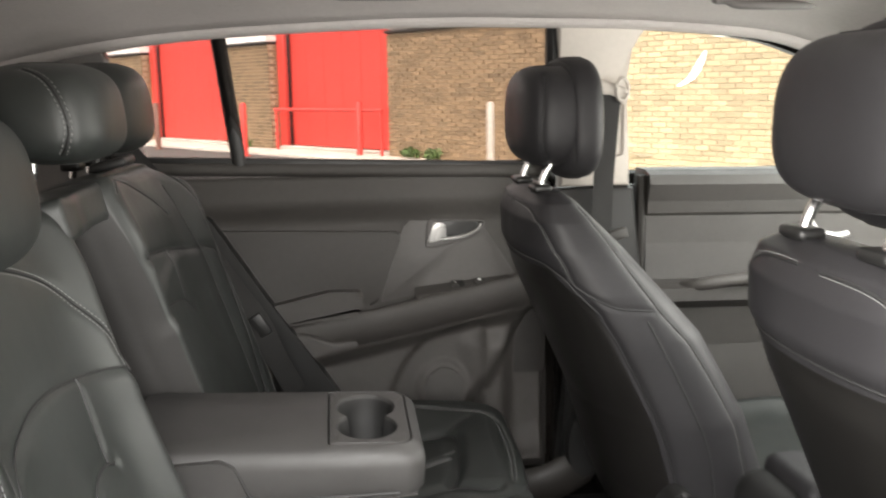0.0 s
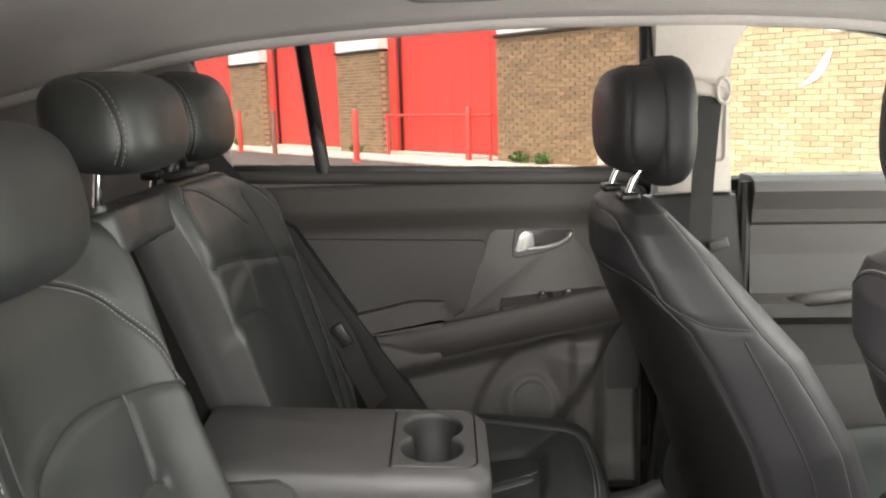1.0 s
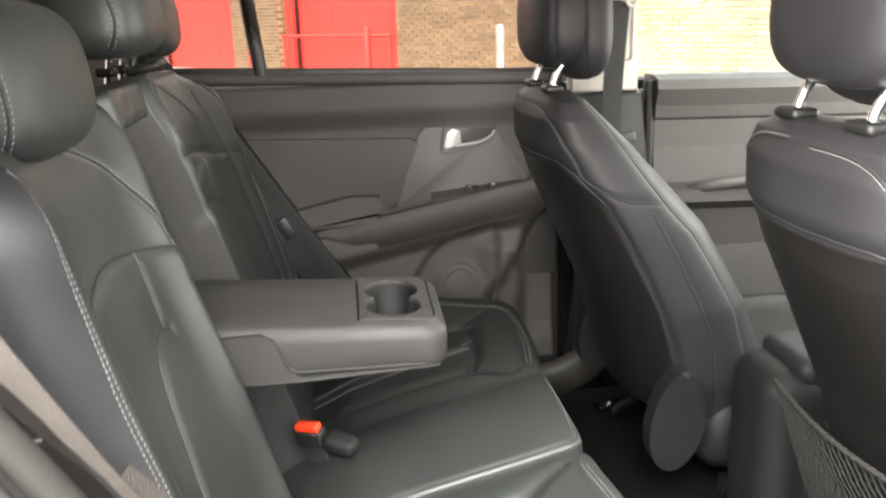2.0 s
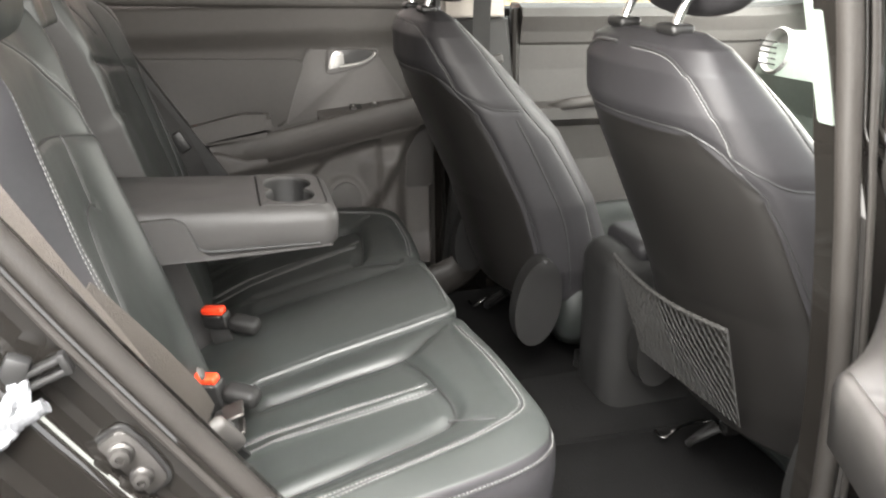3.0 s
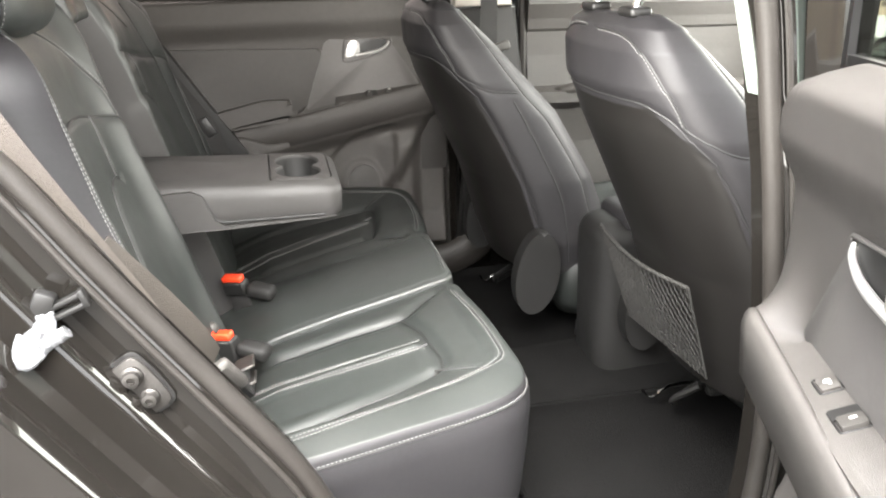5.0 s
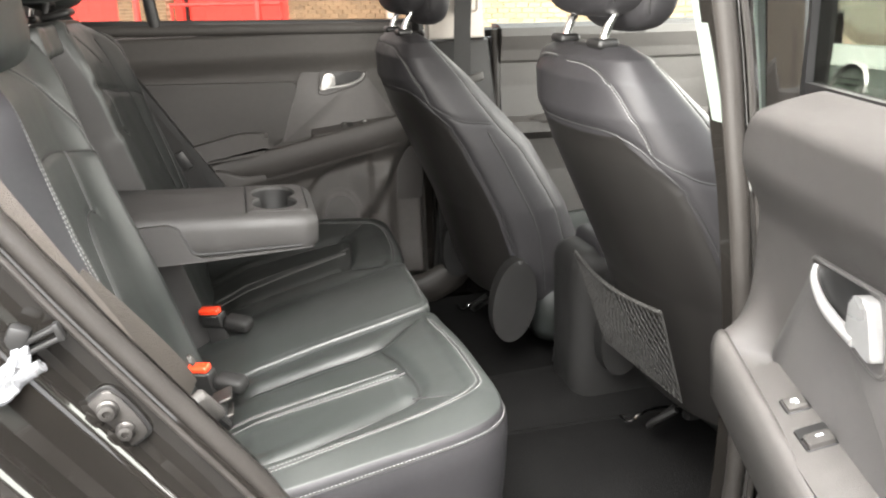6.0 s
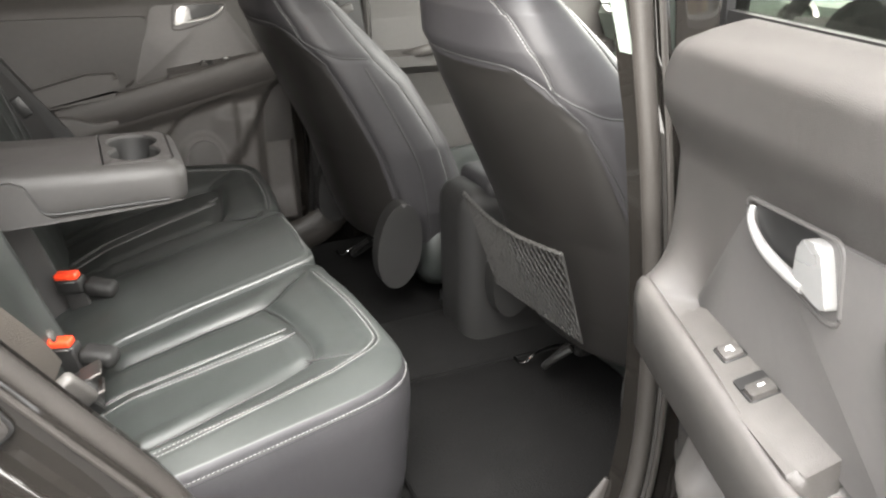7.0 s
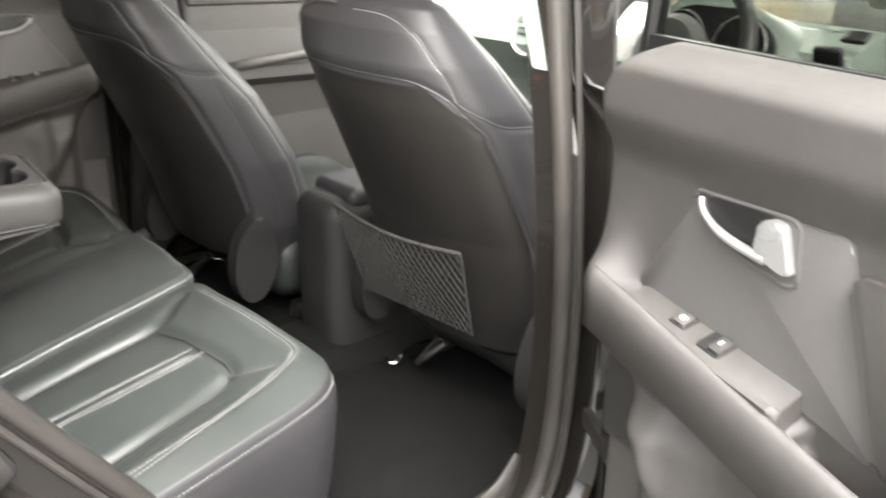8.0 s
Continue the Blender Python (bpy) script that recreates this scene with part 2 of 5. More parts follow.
def lathe(profile, sides=24, bm=None, at=None):
    """Turned round z: profile of (radius, height)."""
    b = bm or bmesh.new()
    rings = []
    for r, h in profile:
        rings.append([b.verts.new((r * math.cos(2 * math.pi * k / sides), r * math.sin(2 * math.pi * k / sides), h)) for k in range(sides)])
    for x, y in zip(rings, rings[1:]):
        for k in range(sides):
            b.faces.new((x[k], x[(k + 1) % sides], y[(k + 1) % sides], y[k]))
    b.faces.new(rings[0])
    b.faces.new(rings[-1])
    if at is not None:
        bmesh.ops.transform(b, matrix=at, verts=[v for r in rings for v in r])
    return b


def strip(points, widths, thick, normal, bm=None):
    """A band along points; widths are half-width vectors; normal gives its thickness."""
    b = bm or bmesh.new()
    rows = []
    for p, w, nn in zip(points, widths, normal):
        p, w, nn = Vector(p), Vector(w), Vector(nn).normalized() * thick
        rows.append([b.verts.new(q) for q in (p - w, p + w, p + w + nn, p - w + nn)])
    for x, y in zip(rows, rows[1:]):
        for k in range(4):
            b.faces.new((x[k], x[(k + 1) % 4], y[(k + 1) % 4], y[k]))
    b.faces.new(rows[0])
    b.faces.new(rows[-1])
    return b


def prism(outline, depth, to3d, bevel=0.0, seg=2):
    """A flat outline of (a, b), extruded from 0 to depth, laid out by to3d(a, b, h)."""
    b = bmesh.new()
    lo = [b.verts.new((p[0], p[1], 0)) for p in outline]
    hi = [b.verts.new((p[0], p[1], depth)) for p in outline]
    n = len(outline)
    b.faces.new(lo[::-1])
    top = b.faces.new(hi)
    for k in range(n):
        b.faces.new((lo[k], lo[(k + 1) % n], hi[(k + 1) % n], hi[k]))
    if bevel:
        bmesh.ops.bevel(b, geom=list(top.edges), offset=bevel, segments=seg, profile=0.5, affect="EDGES")
    for v in b.verts:
        v.co = Vector(to3d(*v.co))
    return b


def loft(sections, cap=True):
    """Verts and faces of a skin over closed sections of equal count."""
    s = np.array(sections, float)
    m, n = s.shape[:2]
    verts = s.reshape(-1, 3)
    faces = [(i * n + k, i * n + (k + 1) % n, (i + 1) * n + (k + 1) % n, (i + 1) * n + k) for i in range(m - 1) for k in range(n)]
    if cap:
        faces += [tuple(range(n))[::-1], tuple(range((m - 1) * n, m * n))]
    return verts, faces


def pillow(outline, spine, sides, top, rings=50, to3d=None):
    """A stuffed slab: a closed outline (a, b), side loops (inset, height), a top height function, and rings that shrink to a spine segment."""
    o = np.array(outline, float)
    a, b = (np.array(q, float) for q in spine)
    d = b - a
    t = np.clip(((o - a) @ d) / max(d @ d, 1e-9), 0, 1)
    core = a + t[:, None] * d
    away = o - core
    unit = away / np.linalg.norm(away, axis=1)[:, None]
    secs = []
    for inset, h in sides:
        q = o - unit * inset
        secs.append(np.c_[q, np.full(len(q), h)])
    last = sides[-1][0]
    q0 = o - unit * last
    for k in range(1, rings + 1):
        f = k / rings
        q = q0 + (core - q0) * f
        edge = np.linalg.norm(q - o, axis=1)
        secs.append(np.c_[q, top(q[:, 0], q[:, 1], edge)])
    v, f = loft(secs, cap=False)
    f.append(tuple(range(len(o)))[::-1])
    if to3d is not None:
        v = to3d(v)
    return v, f


from mathutils.bvhtree import BVHTree
from mathutils.kdtree import KDTree


def upholster(name, verts, faces, material, parent, seams=(), label="", stitch_parent=None):
    """A soft part. seams: (rough points, groove width, groove depth, rows of stitches); they are pressed into the skin, with thread along them."""
    ob = raw(name, np.array(verts, float), faces, material, parent, label)
    bm = bmesh.new()
    bm.from_mesh(ob.data)
    bmesh.ops.remove_doubles(bm, verts=bm.verts, dist=2e-5)
    bmesh.ops.recalc_face_normals(bm, faces=bm.faces)
    tree = BVHTree.FromBMesh(bm)
    paths = []
    for pts, width, depth, rows in seams:
        path = []
        for q in spline(pts, 0.0020):
            hit, nn, _, _ = tree.find_nearest(Vector(q))
            path.append((hit, nn))
        paths.append((path, width, depth, rows))
    if paths:
        bm.normal_update()
        push = {}
        for path, width, depth, rows in paths:
            kd = KDTree(len(path))
            for i, (h, _) in enumerate(path):
                kd.insert(h, i)
            kd.balance()
            for x in bm.verts:
                _, _, dist = kd.find(x.co)
                if dist < 3 * width:
                    push[x] = max(push.get(x, 0), depth * math.exp(-((dist / width) ** 2)))
        for x, dd in push.items():
            x.co -= x.normal * dd
    bm.to_mesh(ob.data)
    bm.free()
    ob.data.shade_smooth()
    for path, width, depth, rows in paths:
        if depth > 0:
            pts = [h - nn * (depth * 0.8) for h, nn in path[::3]]
            part("seam", tube(pts, 0.0016, 6), SEAM, ob)
    # thread lies on the pressed skin
    if any(r for *_, r in paths):
        me = ob.data
        tree = BVHTree.FromPolygons([w.co.copy() for w in me.vertices], [tuple(p.vertices) for p in me.polygons])
        sv, sf = [], []
        for path, width, depth, rows in paths:
            for off in {0: (), 1: (0.003,), 2: (-0.0036, 0.0036)}[rows]:
                for i in range(2, len(path) - 3, 3):
                    (p, nn), (q, _) = path[i], path[i + 2]
                    d = q - p
                    if d.length < 1e-5:
                        continue
                    d.normalize()
                    side = d.cross(nn).normalized()
                    c, cn, _, _ = tree.find_nearest((p + q) / 2 + side * off)
                    if cn.dot(nn) < 0:
                        cn = -cn
                    side = d.cross(cn).normalized()
                    k = len(sv)
                    for sx, sy, sz in ((-1, -1, 0), (1, -1, 0), (1, 1, 0), (-1, 1, 0), (-0.6, -0.5, 1), (0.6, -0.5, 1), (0.6, 0.5, 1), (-0.6, 0.5, 1)):
                        sv.append(c + d * (sx * 0.0020) + side * (sy * 0.00045) + cn * (sz * 0.0008 - 0.0001))
                    sf += [tuple(k + j for j in f) for f in ((4, 5, 6, 7), (0, 1, 5, 4), (1, 2, 6, 5), (2, 3, 7, 6), (3, 0, 4, 7))]
        raw("stitching", sv, sf, THREAD, ob, "pale contrast thread", smooth=False, kind="stuff")
    return ob


# ---- ground and the building across the yard ----
GROUND = 0.12
bm = bmesh.new()
vs = [bm.verts.new((x, y, GROUND)) for x, y in ((-400, -400), (400, -400), (400, 400), (-400, 400))]
bm.faces.new(vs)
tagged(part("ground", bm, ASPHALT, smooth=False), "worn grey asphalt yard around the car", "ground", kind="structure")

U, N, P0 = Vector((0.606, -0.795, 0)), Vector((-0.795, -0.606, 0)), Vector((3.94, 11.06, 0))
YARD_TURN = math.atan2(U.y, U.x)


def yard(s, out, z):
    """A place on the building: s metres along its front, out towards the car, z up."""
    return P0 + U * s + N * out + Vector((0, 0, z))


def yard_pose(s, out, z):
    return Matrix.Translation(yard(s, out, z)) @ Matrix.Rotation(YARD_TURN, 4, "Z")


def yard_box(name, s0, s1, o0, o1, z0, z1, material, parent, bevel=0.01, label=""):
    return part(name, rbox((s1 - s0, abs(o1 - o0), z1 - z0), bevel, 1, yard_pose((s0 + s1) / 2, (o0 + o1) / 2, (z0 + z1) / 2)), material, parent, label)


building = thing("industrial_building", "brown brick unit with red roller doors and white fascia panels", "building")
BRICK_TOP = 2.44
SOLID = [(-5.34, 9.0), (-11.22, -9.32), (-17.45, -15.39), (-23.6, -21.5)]
DOORS = [(-9.32, -5.34), (-15.39, -11.22), (-21.5, -17.45)]
walls = []
for a, b in SOLID:
    walls.append(yard_box("wall", a + 0.012, b - 0.012, -0.6, -0.012, GROUND, BRICK_TOP, MORTAR, building, 0.004))
    yard_box("fascia", a + 0.05, b, -0.3, 0.04, BRICK_TOP + 0.05, 3.9, WHITE_PAINT, building, 0.02, "white painted fascia panel")
    yard_box("flashing", a - 0.02, b + 0.01, -0.3, 0.06, BRICK_TOP, BRICK_TOP + 0.05, STEEL, building, 0.01, "grey metal flashing")
for a, b in DOORS:
    yard_box("door_frame", a, a + 0.28, -0.45, -0.22, GROUND, 3.9, RED_PAINT, building, 0.02, "red door jamb")
    d = yard_box("roller_door", a + 0.30, b, -0.45, -0.36, GROUND + 0.12, 3.9, RED_PAINT, building, 0.01, "red painted steel door")
    for k in range(1, 6):
        yard_box("rib", a + 0.30 + k * (b - a - 0.3) / 6 - 0.012, a + 0.30 + k * (b - a - 0.3) / 6 + 0.012, -0.36, -0.352, GROUND + 0.14, 3.88, RED_PAINT, d, 0.003)
    yard_box("threshold", a + 0.05, b, -0.5, -0.15, GROUND, GROUND + 0.11, CONCRETE, building, 0.02, "pale concrete threshold")
    yard_box("downpipe", a + 0.30, a + 0.36, -0.34, -0.28, GROUND, 3.9, PLASTIC_BLACK, building, 0.02, "dark downpipe")
yard_box("roof", -26, 9.5, -8, 0.3, 3.9, 4.2, WHITE_PAINT, building, 0.03, "pale roof edge")
yard_box("back_wall", -26, 9.5, -8.0, -0.62, GROUND, 3.9, CONCRETE, building, 0.02)
# pale paint streak and a scuffed vent mark on the brickwork
bm = strip([yard(1.19, 0.016, 1.86), yard(1.13, 0.016, 1.74), yard(1.06, 0.016, 1.60), yard(0.97, 0.016, 1.49), yard(0.80, 0.016, 1.40)],
           [U * w for w in (0.015, 0.045, 0.06, 0.06, 0.03)], 0.004, [N] * 5)
part("paint_streak", bm, WHITE_PAINT, building, "white paint streak on the bricks", smooth=False)
bm = strip([yard(0.08, 0.016, 0.45), yard(0.25, 0.016, 0.42), yard(0.42, 0.016, 0.44)], [Vector((0, 0, w)) for w in (0.006, 0.022, 0.008)], 0.004, [N] * 3)
part("stain", bm, DIRT, building, "dark stain low on the bricks", smooth=False)

bm = prism([(-26, 0.9), (-26, -0.6), (9, -0.6), (9, 0.9)], 0.05, lambda a, b, h: yard(a, b, GROUND + h - 0.001), 0.02)
tagged(part("pavement", bm, CONCRETE), "pale concrete strip along the building", "pavement", kind="structure")


def bollard(s, out, material, label):
    b = thing("bollard", label, "bollard", yard_pose(s, out, GROUND), group="bollards before the doors")
    part("post", lathe([(0.062, 0.0), (0.062, 1.04), (0.05, 1.07), (0.02, 1.085)], 20), material, b)
    part("base_plate", lathe([(0.11, 0.0), (0.11, 0.012), (0.07, 0.02)], 20), material, b)


for x, y, m, lab in ((0.15, 15.79, RED_POST, "red painted steel bollard before a red door"), (-2.16, 16.96, RED_POST, "red painted steel bollard before the brick pier"),
                     (-5.76, 21.95, RED_POST, "faded red steel bollard at the far pier"), (-4.45, 19.93, RUST, "brown rusty steel bollard at the far pier"), (2.13, 12.4, CONCRETE, "pale grey post beside the brick wall")):
    r = Vector((x, y, 0)) - P0
    bollard(r.dot(U), r.dot(N), m, lab)
rail = thing("barrier_rail", "dull red barrier rail across the red door", "barrier")
part("bar", tube([yard(-9.0, 0.1, 1.03), yard(-5.4, 0.1, 1.03)], 0.035, 12), RED_POST, rail)
for s in (-8.95, -5.45):
    part("support", tube([yard(s, 0.1, GROUND), yard(s, 0.1, 1.03)], 0.03, 10), RED_POST, rail)


def leaves(name, centre, size, count, seed, parent, leaf=0.05):
    rnd = random.Random(seed)
    sv, sf = [], []
    for i in range(count):
        d = Vector((rnd.gauss(0, 1), rnd.gauss(0, 1), rnd.gauss(0, 1))).normalized() * (rnd.random() ** 0.4) * (0.75 + 0.35 * noise.noise(Vector((i * 0.37, seed, 0))))
        p = Vector(centre) + Vector((d.x * size[0], d.y * size[1], d.z * size[2]))
        q = Euler((rnd.uniform(0, 6), rnd.uniform(0, 6), rnd.uniform(0, 6))).to_matrix()
        k, s = len(sv), leaf * rnd.uniform(0.6, 1.4)
        for c in ((-1, 0, 0), (0, -0.45, 0.12), (1, 0, 0), (0, 0.45, 0.12)):
            sv.append(p + q @ (Vector(c) * s))
        sf.append((k, k + 1, k + 2, k + 3))
    return raw(name, sv, sf, LEAF, parent, smooth=False)


for s, out, w in ((-10.3, 0.12, 0.35), (-16.9, 0.12, 0.3), (-4.6, 0.15, 0.36), (-4.0, 0.15, 0.25)):
    weed = thing("weed", "low green weed at the foot of the wall", "plant", yard_pose(s, out, GROUND + 0.05), group="weeds at the wall")
    leaves("foliage", (0, 0, 0.1), (w, 0.12, 0.13), 160, int(s * 10), weed, 0.05)

# trees far off, past the bonnet
for i, (x, y, h) in enumerate(((17, 16, 5.5), (22, 11, 6.5), (27, 17, 6.0))):
    tree = thing("tree", "leafy green tree beyond the yard", "tree", pose(x, y, GROUND), group="trees beyond the yard")
    part("trunk", tube([(0, 0, 0), (0.1, 0, h * 0.3), (0.05, 0.1, h * 0.6), (0.2, 0.1, h * 0.85)], [0.2, 0.15, 0.1, 0.03], 10), BARK, tree)
    for k in range(5):
        a = k * 1.3 + i
        part("limb", tube([(0.08, 0.05, h * 0.4), (math.cos(a), math.sin(a), h * 0.6), (1.6 * math.cos(a), 1.6 * math.sin(a), h * 0.75)], [0.08, 0.05, 0.02], 8), BARK, tree)
    for k in range(7):
        a = k * 0.9 + i
        leaves("crown", (1.4 * math.cos(a) * (k > 0), 1.4 * math.sin(a) * (k > 0), h * (0.62 + 0.07 * (k % 4))), (1.3, 1.3, 1.0), 900, 40 + i * 10 + k, tree, 0.13)

# the building that stands behind the open door side
rear_block = thing("brick_block", "tan brick block across the lane", "building")
part("wall", rbox((40, 4, 3.6), 0.02, 1, pose(-2, -13, GROUND + 1.8)), TAN_BRICK, rear_block)
part("parapet", rbox((40.2, 4.2, 0.2), 0.03, 1, pose(-2, -13, GROUND + 3.7)), CONCRETE, rear_block)
for k in range(5):
    part("shutter", rbox((2.4, 0.1, 2.6), 0.02, 1, pose(-16 + k * 7, -10.97, GROUND + 1.3)), RUST, rear_block, "brown shutter")

# ---- the car's shell ----
car = thing("car_body", "glossy black car body with one rear doorway open", "car")
LIP = [(-1.45, 1.36), (-1.0, 1.465), (-0.773, 1.51), (-0.553, 1.533), (-0.161, 1.551), (0.13, 1.549), (0.34, 1.543), (0.6, 1.522), (0.75, 1.48), (0.95, 1.395), (1.35, 1.19)]
lip = spline(LIP, 0.03)
top_lip = lip[lip[:, 0] < 0.78]
secs = [[(x, y, z + 0.055 * (1 - (abs(y) / 0.62) ** 4)) for y in np.linspace(0.62, -0.62, 25)] + [(x, y, z + 0.075 + 0.03 * (1 - (abs(y) / 0.7) ** 4)) for y in np.linspace(-0.70, 0.70, 25)] for x, z in top_lip]
v, f = loft(secs)
raw("headliner", v, f, HEADLINER, car, "pale grey cloth headliner")
secs = [[(x, y, z + 0.078 + 0.035 * (1 - (abs(y) / 0.7) ** 4)) for y in np.linspace(0.72, -0.72, 21)] + [(x, y, z + 0.085 + 0.045 * (1 - (abs(y) / 0.74) ** 4)) for y in np.linspace(-0.74, 0.74, 21)] for x, z in top_lip]
v, f = loft(secs)
raw("roof_skin", v, f, PAINT, car, "black painted roof")
for sy in (1, -1):
    pts = [(x, sy * 0.635, z + 0.004) for x, z in lip if sy > 0 or x > 0.25]
    part("roof_rail_trim", tube(pts, 0.022, 10, flat=(1.3, 0.8)), HEADLINER, car)
    part("cant_rail", tube([(x, sy * 0.72, z + 0.05) for x, z in lip], 0.05, 10, flat=(0.9, 1.2)), PAINT, car)
part("visor_header", rbox((0.06, 1.2, 0.05), 0.02, 2, pose(0.79, 0, 1.50)), HEADLINER, car)


def grab_handle(x, y, z):
    g = thing("grab_handle", "grey folding grab handle below the headliner edge", "grab handle")
    part("bar", tube(spline([(x - 0.10, y, z + 0.012), (x - 0.08, y - 0.012, z - 0.004), (x - 0.04, y - 0.03, z - 0.008), (x + 0.04, y - 0.03, z - 0.008), (x + 0.08, y - 0.012, z - 0.004), (x + 0.10, y, z + 0.012)], 0.01), 0.009, 10, flat=(0.9, 1.0)), PILLAR_GREY, g)
    for sx in (-0.1, 0.1):
        part("mount", rbox((0.035, 0.025, 0.03), 0.008, 2, pose(x + sx, y + 0.005, z + 0.012)), PILLAR_GREY, g)


grab_handle(0.53, 0.46, 1.570)
grab_handle(-0.24, 0.45, 1.588)

# floor, tunnel, sills
bm = rbox((2.3, 1.44, 0.05), 0.01, 1, pose(0.55, 0, 0.41))
part("floor_pan", bm, CARPET, car, "black carpeted floor")
bm = tube(spline([(-0.1, 0, 0.41), (0.2, 0, 0.425), (0.6, 0, 0.44), (1.3, 0, 0.46)], 0.05), 0.13, 16, flat=(1, 0.45))
part("tunnel", bm, CARPET, car, "black carpeted tunnel")
part("underbody", rbox((3.9, 1.70, 0.10), 0.03, 1, pose(-0.2, 0, 0.33)), PLASTIC_BLACK, car)
part("seat_base", rbox((0.52, 1.36, 0.12), 0.02, 1, pose(-0.33, 0, 0.47)), CARPET, car)
mat_ob = thing("floor_mat", "black ribbed carpet mat on the rear floor", "mat")
bm = prism([(0.05, -0.66), (0.60, -0.66), (0.62, -0.50), (0.62, -0.18), (0.56, -0.14), (0.06, -0.14), (0.03, -0.2), (0.03, -0.6)], 0.010, lambda a, b, h: (a, b, 0.4352 + h), 0.004)
part("mat_body", bm, CARPET, mat_ob)
part("edging", tube([(x, y, 0.443) for x, y in ((0.05, -0.66), (0.60, -0.66), (0.62, -0.50), (0.62, -0.18), (0.56, -0.14), (0.06, -0.14), (0.03, -0.2), (0.03, -0.6))], 0.006, 6, closed=True), CARPET, mat_ob)
for sy in (1, -1):
    pts = spline([(-0.32, sy * 0.70, 0.62), (-0.22, sy * 0.70, 0.52), (-0.05, sy * 0.70, 0.468), (0.10, sy * 0.70, 0.466), (0.20, sy * 0.70, 0.50), (0.245, sy * 0.70, 0.56)] + ([(0.29, 0.70, 0.80)] if sy > 0 else []), 0.02)
    part("sill_trim", tube(pts, 0.05 if sy > 0 else [0.010 + 0.040 * min(1, (len(pts) - 1 - i) / 9) for i in range(len(pts))], 12, flat=(1.0, 0.5), up=(0, 1, 0)), RUBBER, car, "dark plastic sill trim")

# right doorway: seal and painted jamb
OPEN = [(-0.74, 1.36), (-0.70, 1.27), (-0.613, 1.166), (-0.526, 1.033), (-0.426, 0.888), (-0.347, 0.773), (-0.29, 0.66), (-0.21, 0.55), (-0.10, 0.485), (0.04, 0.468), (0.16, 0.48), (0.228, 0.54),
        (0.254, 0.66), (0.256, 0.85), (0.240, 1.03), (0.222, 1.16), (0.200, 1.30), (0.155, 1.47), (0.08, 1.555), (-0.10, 1.575), (-0.40, 1.565), (-0.60, 1.525), (-0.71, 1.45)]
ring = spline(OPEN, 0.02, closed=True)
tan = np.roll(ring, -1, 0) - np.roll(ring, 1, 0)
tan /= np.linalg.norm(tan, axis=1)[:, None]
out = np.c_[-tan[:, 1], tan[:, 0]]
if (out * (ring - ring.mean(0))).sum() < 0:
    out = -out


def loop(d, y):
    # the pillar ahead of the doorway is slim above the waist
    k = np.clip((ring[:, 0] - 0.05) / 0.15, 0, 1) * np.clip((ring[:, 1] - 1.08) / 0.08, 0, 1) * np.clip((1.56 - ring[:, 1]) / 0.1, 0, 1)
    q = ring + out * (d * (1 - 0.85 * k))[:, None]
    y = np.where(y < -0.765, y + (-0.765 - y) * 0.9 * k, y)
    return np.c_[q[:, 0], y, q[:, 1]]


secs = [loop(d, y) for d, y in ((0.004, -0.70), (0.004, -0.766), (0.010, -0.774), (0.050, -0.767), (0.058, -0.772), (0.064, -0.793), (0.072, -0.804), (0.105, -0.799), (0.116, -0.812), (0.122, -0.860), (0.128, -0.872), (0.150, -0.878))]
v, f = loft(secs, cap=False)
jamb = raw("door_jamb", v, f, PAINT, car, "glossy black painted door jamb")
jamb.data.set_sharp_from_angle(angle=radians(32))
seal = np.array([(p[0], -0.757, p[1]) for p in ring])
part("door_seal", tube(seal, 0.012, 12, closed=True, flat=(1.0, 1.25), up=(0, 1, 0)), RUBBER, car, "dull grey rubber door seal")
part("seal_lip", tube([(p[0] + o[0] * 0.014, -0.776, p[1] + o[1] * 0.016) for p, o in zip(ring, out)], 0.004, 8, closed=True, up=(0, 1, 0)), RUBBER, car)
# outer skin round the doorway
secs = [loop(d, y) for d, y in ((0.150, -0.878), (0.26, -0.890), (0.45, -0.895))]
v, f = loft(secs, cap=False)
keep = [q for q in f if all(ring[i % len(ring)][0] < -0.15 and 0.45 < ring[i % len(ring)][1] < 1.40 for i in q)]
used = sorted({i for q in keep for i in q})
keep = [tuple(used.index(i) for i in q) for q in keep]
raw("quarter_panel", v[used], keep, PAINT, car, "glossy black outer panel")

# striker on the jamb
ON_JAMB = Matrix.Translation((-0.503, -0.7715, 0.912)) @ Matrix.Rotation(radians(-32), 4, "Y")
striker = part("striker", prism(rounded([(-0.019, -0.038), (0.019, -0.038), (0.022, 0.0), (0.019, 0.038), (-0.019, 0.038), (-0.022, 0.0)], 0.012), 0.003, lambda a, b, h: ON_JAMB @ Vector((a, -h, b)), 0.001), PLASTIC_BLACK, car, "black latch striker gasket")
part("plate", prism(rounded([(-0.015, -0.034), (0.015, -0.034), (0.018, -0.01), (0.018, 0.020), (0.013, 0.034), (-0.013, 0.034), (-0.018, 0.020), (-0.018, -0.02)], 0.008), 0.004, lambda a, b, h: ON_JAMB @ Vector((a, -0.003 - h, b)), 0.0015), STEEL, striker, "dull steel striker plate")
for x, z, r in ((-0.511, 0.925, 0.0095), (-0.496, 0.899, 0.0085)):
    part("bolt", lathe([(r * 1.25, 0.0), (r * 1.25, 0.004), (r, 0.006), (r * 0.9, 0.012), (r * 0.45, 0.013), (r * 0.4, 0.009)], 16, at=Matrix.Translation((x, -0.7785, z)) @ Matrix.Rotation(radians(90), 4, "X")), STEEL, striker, "round steel bolt")

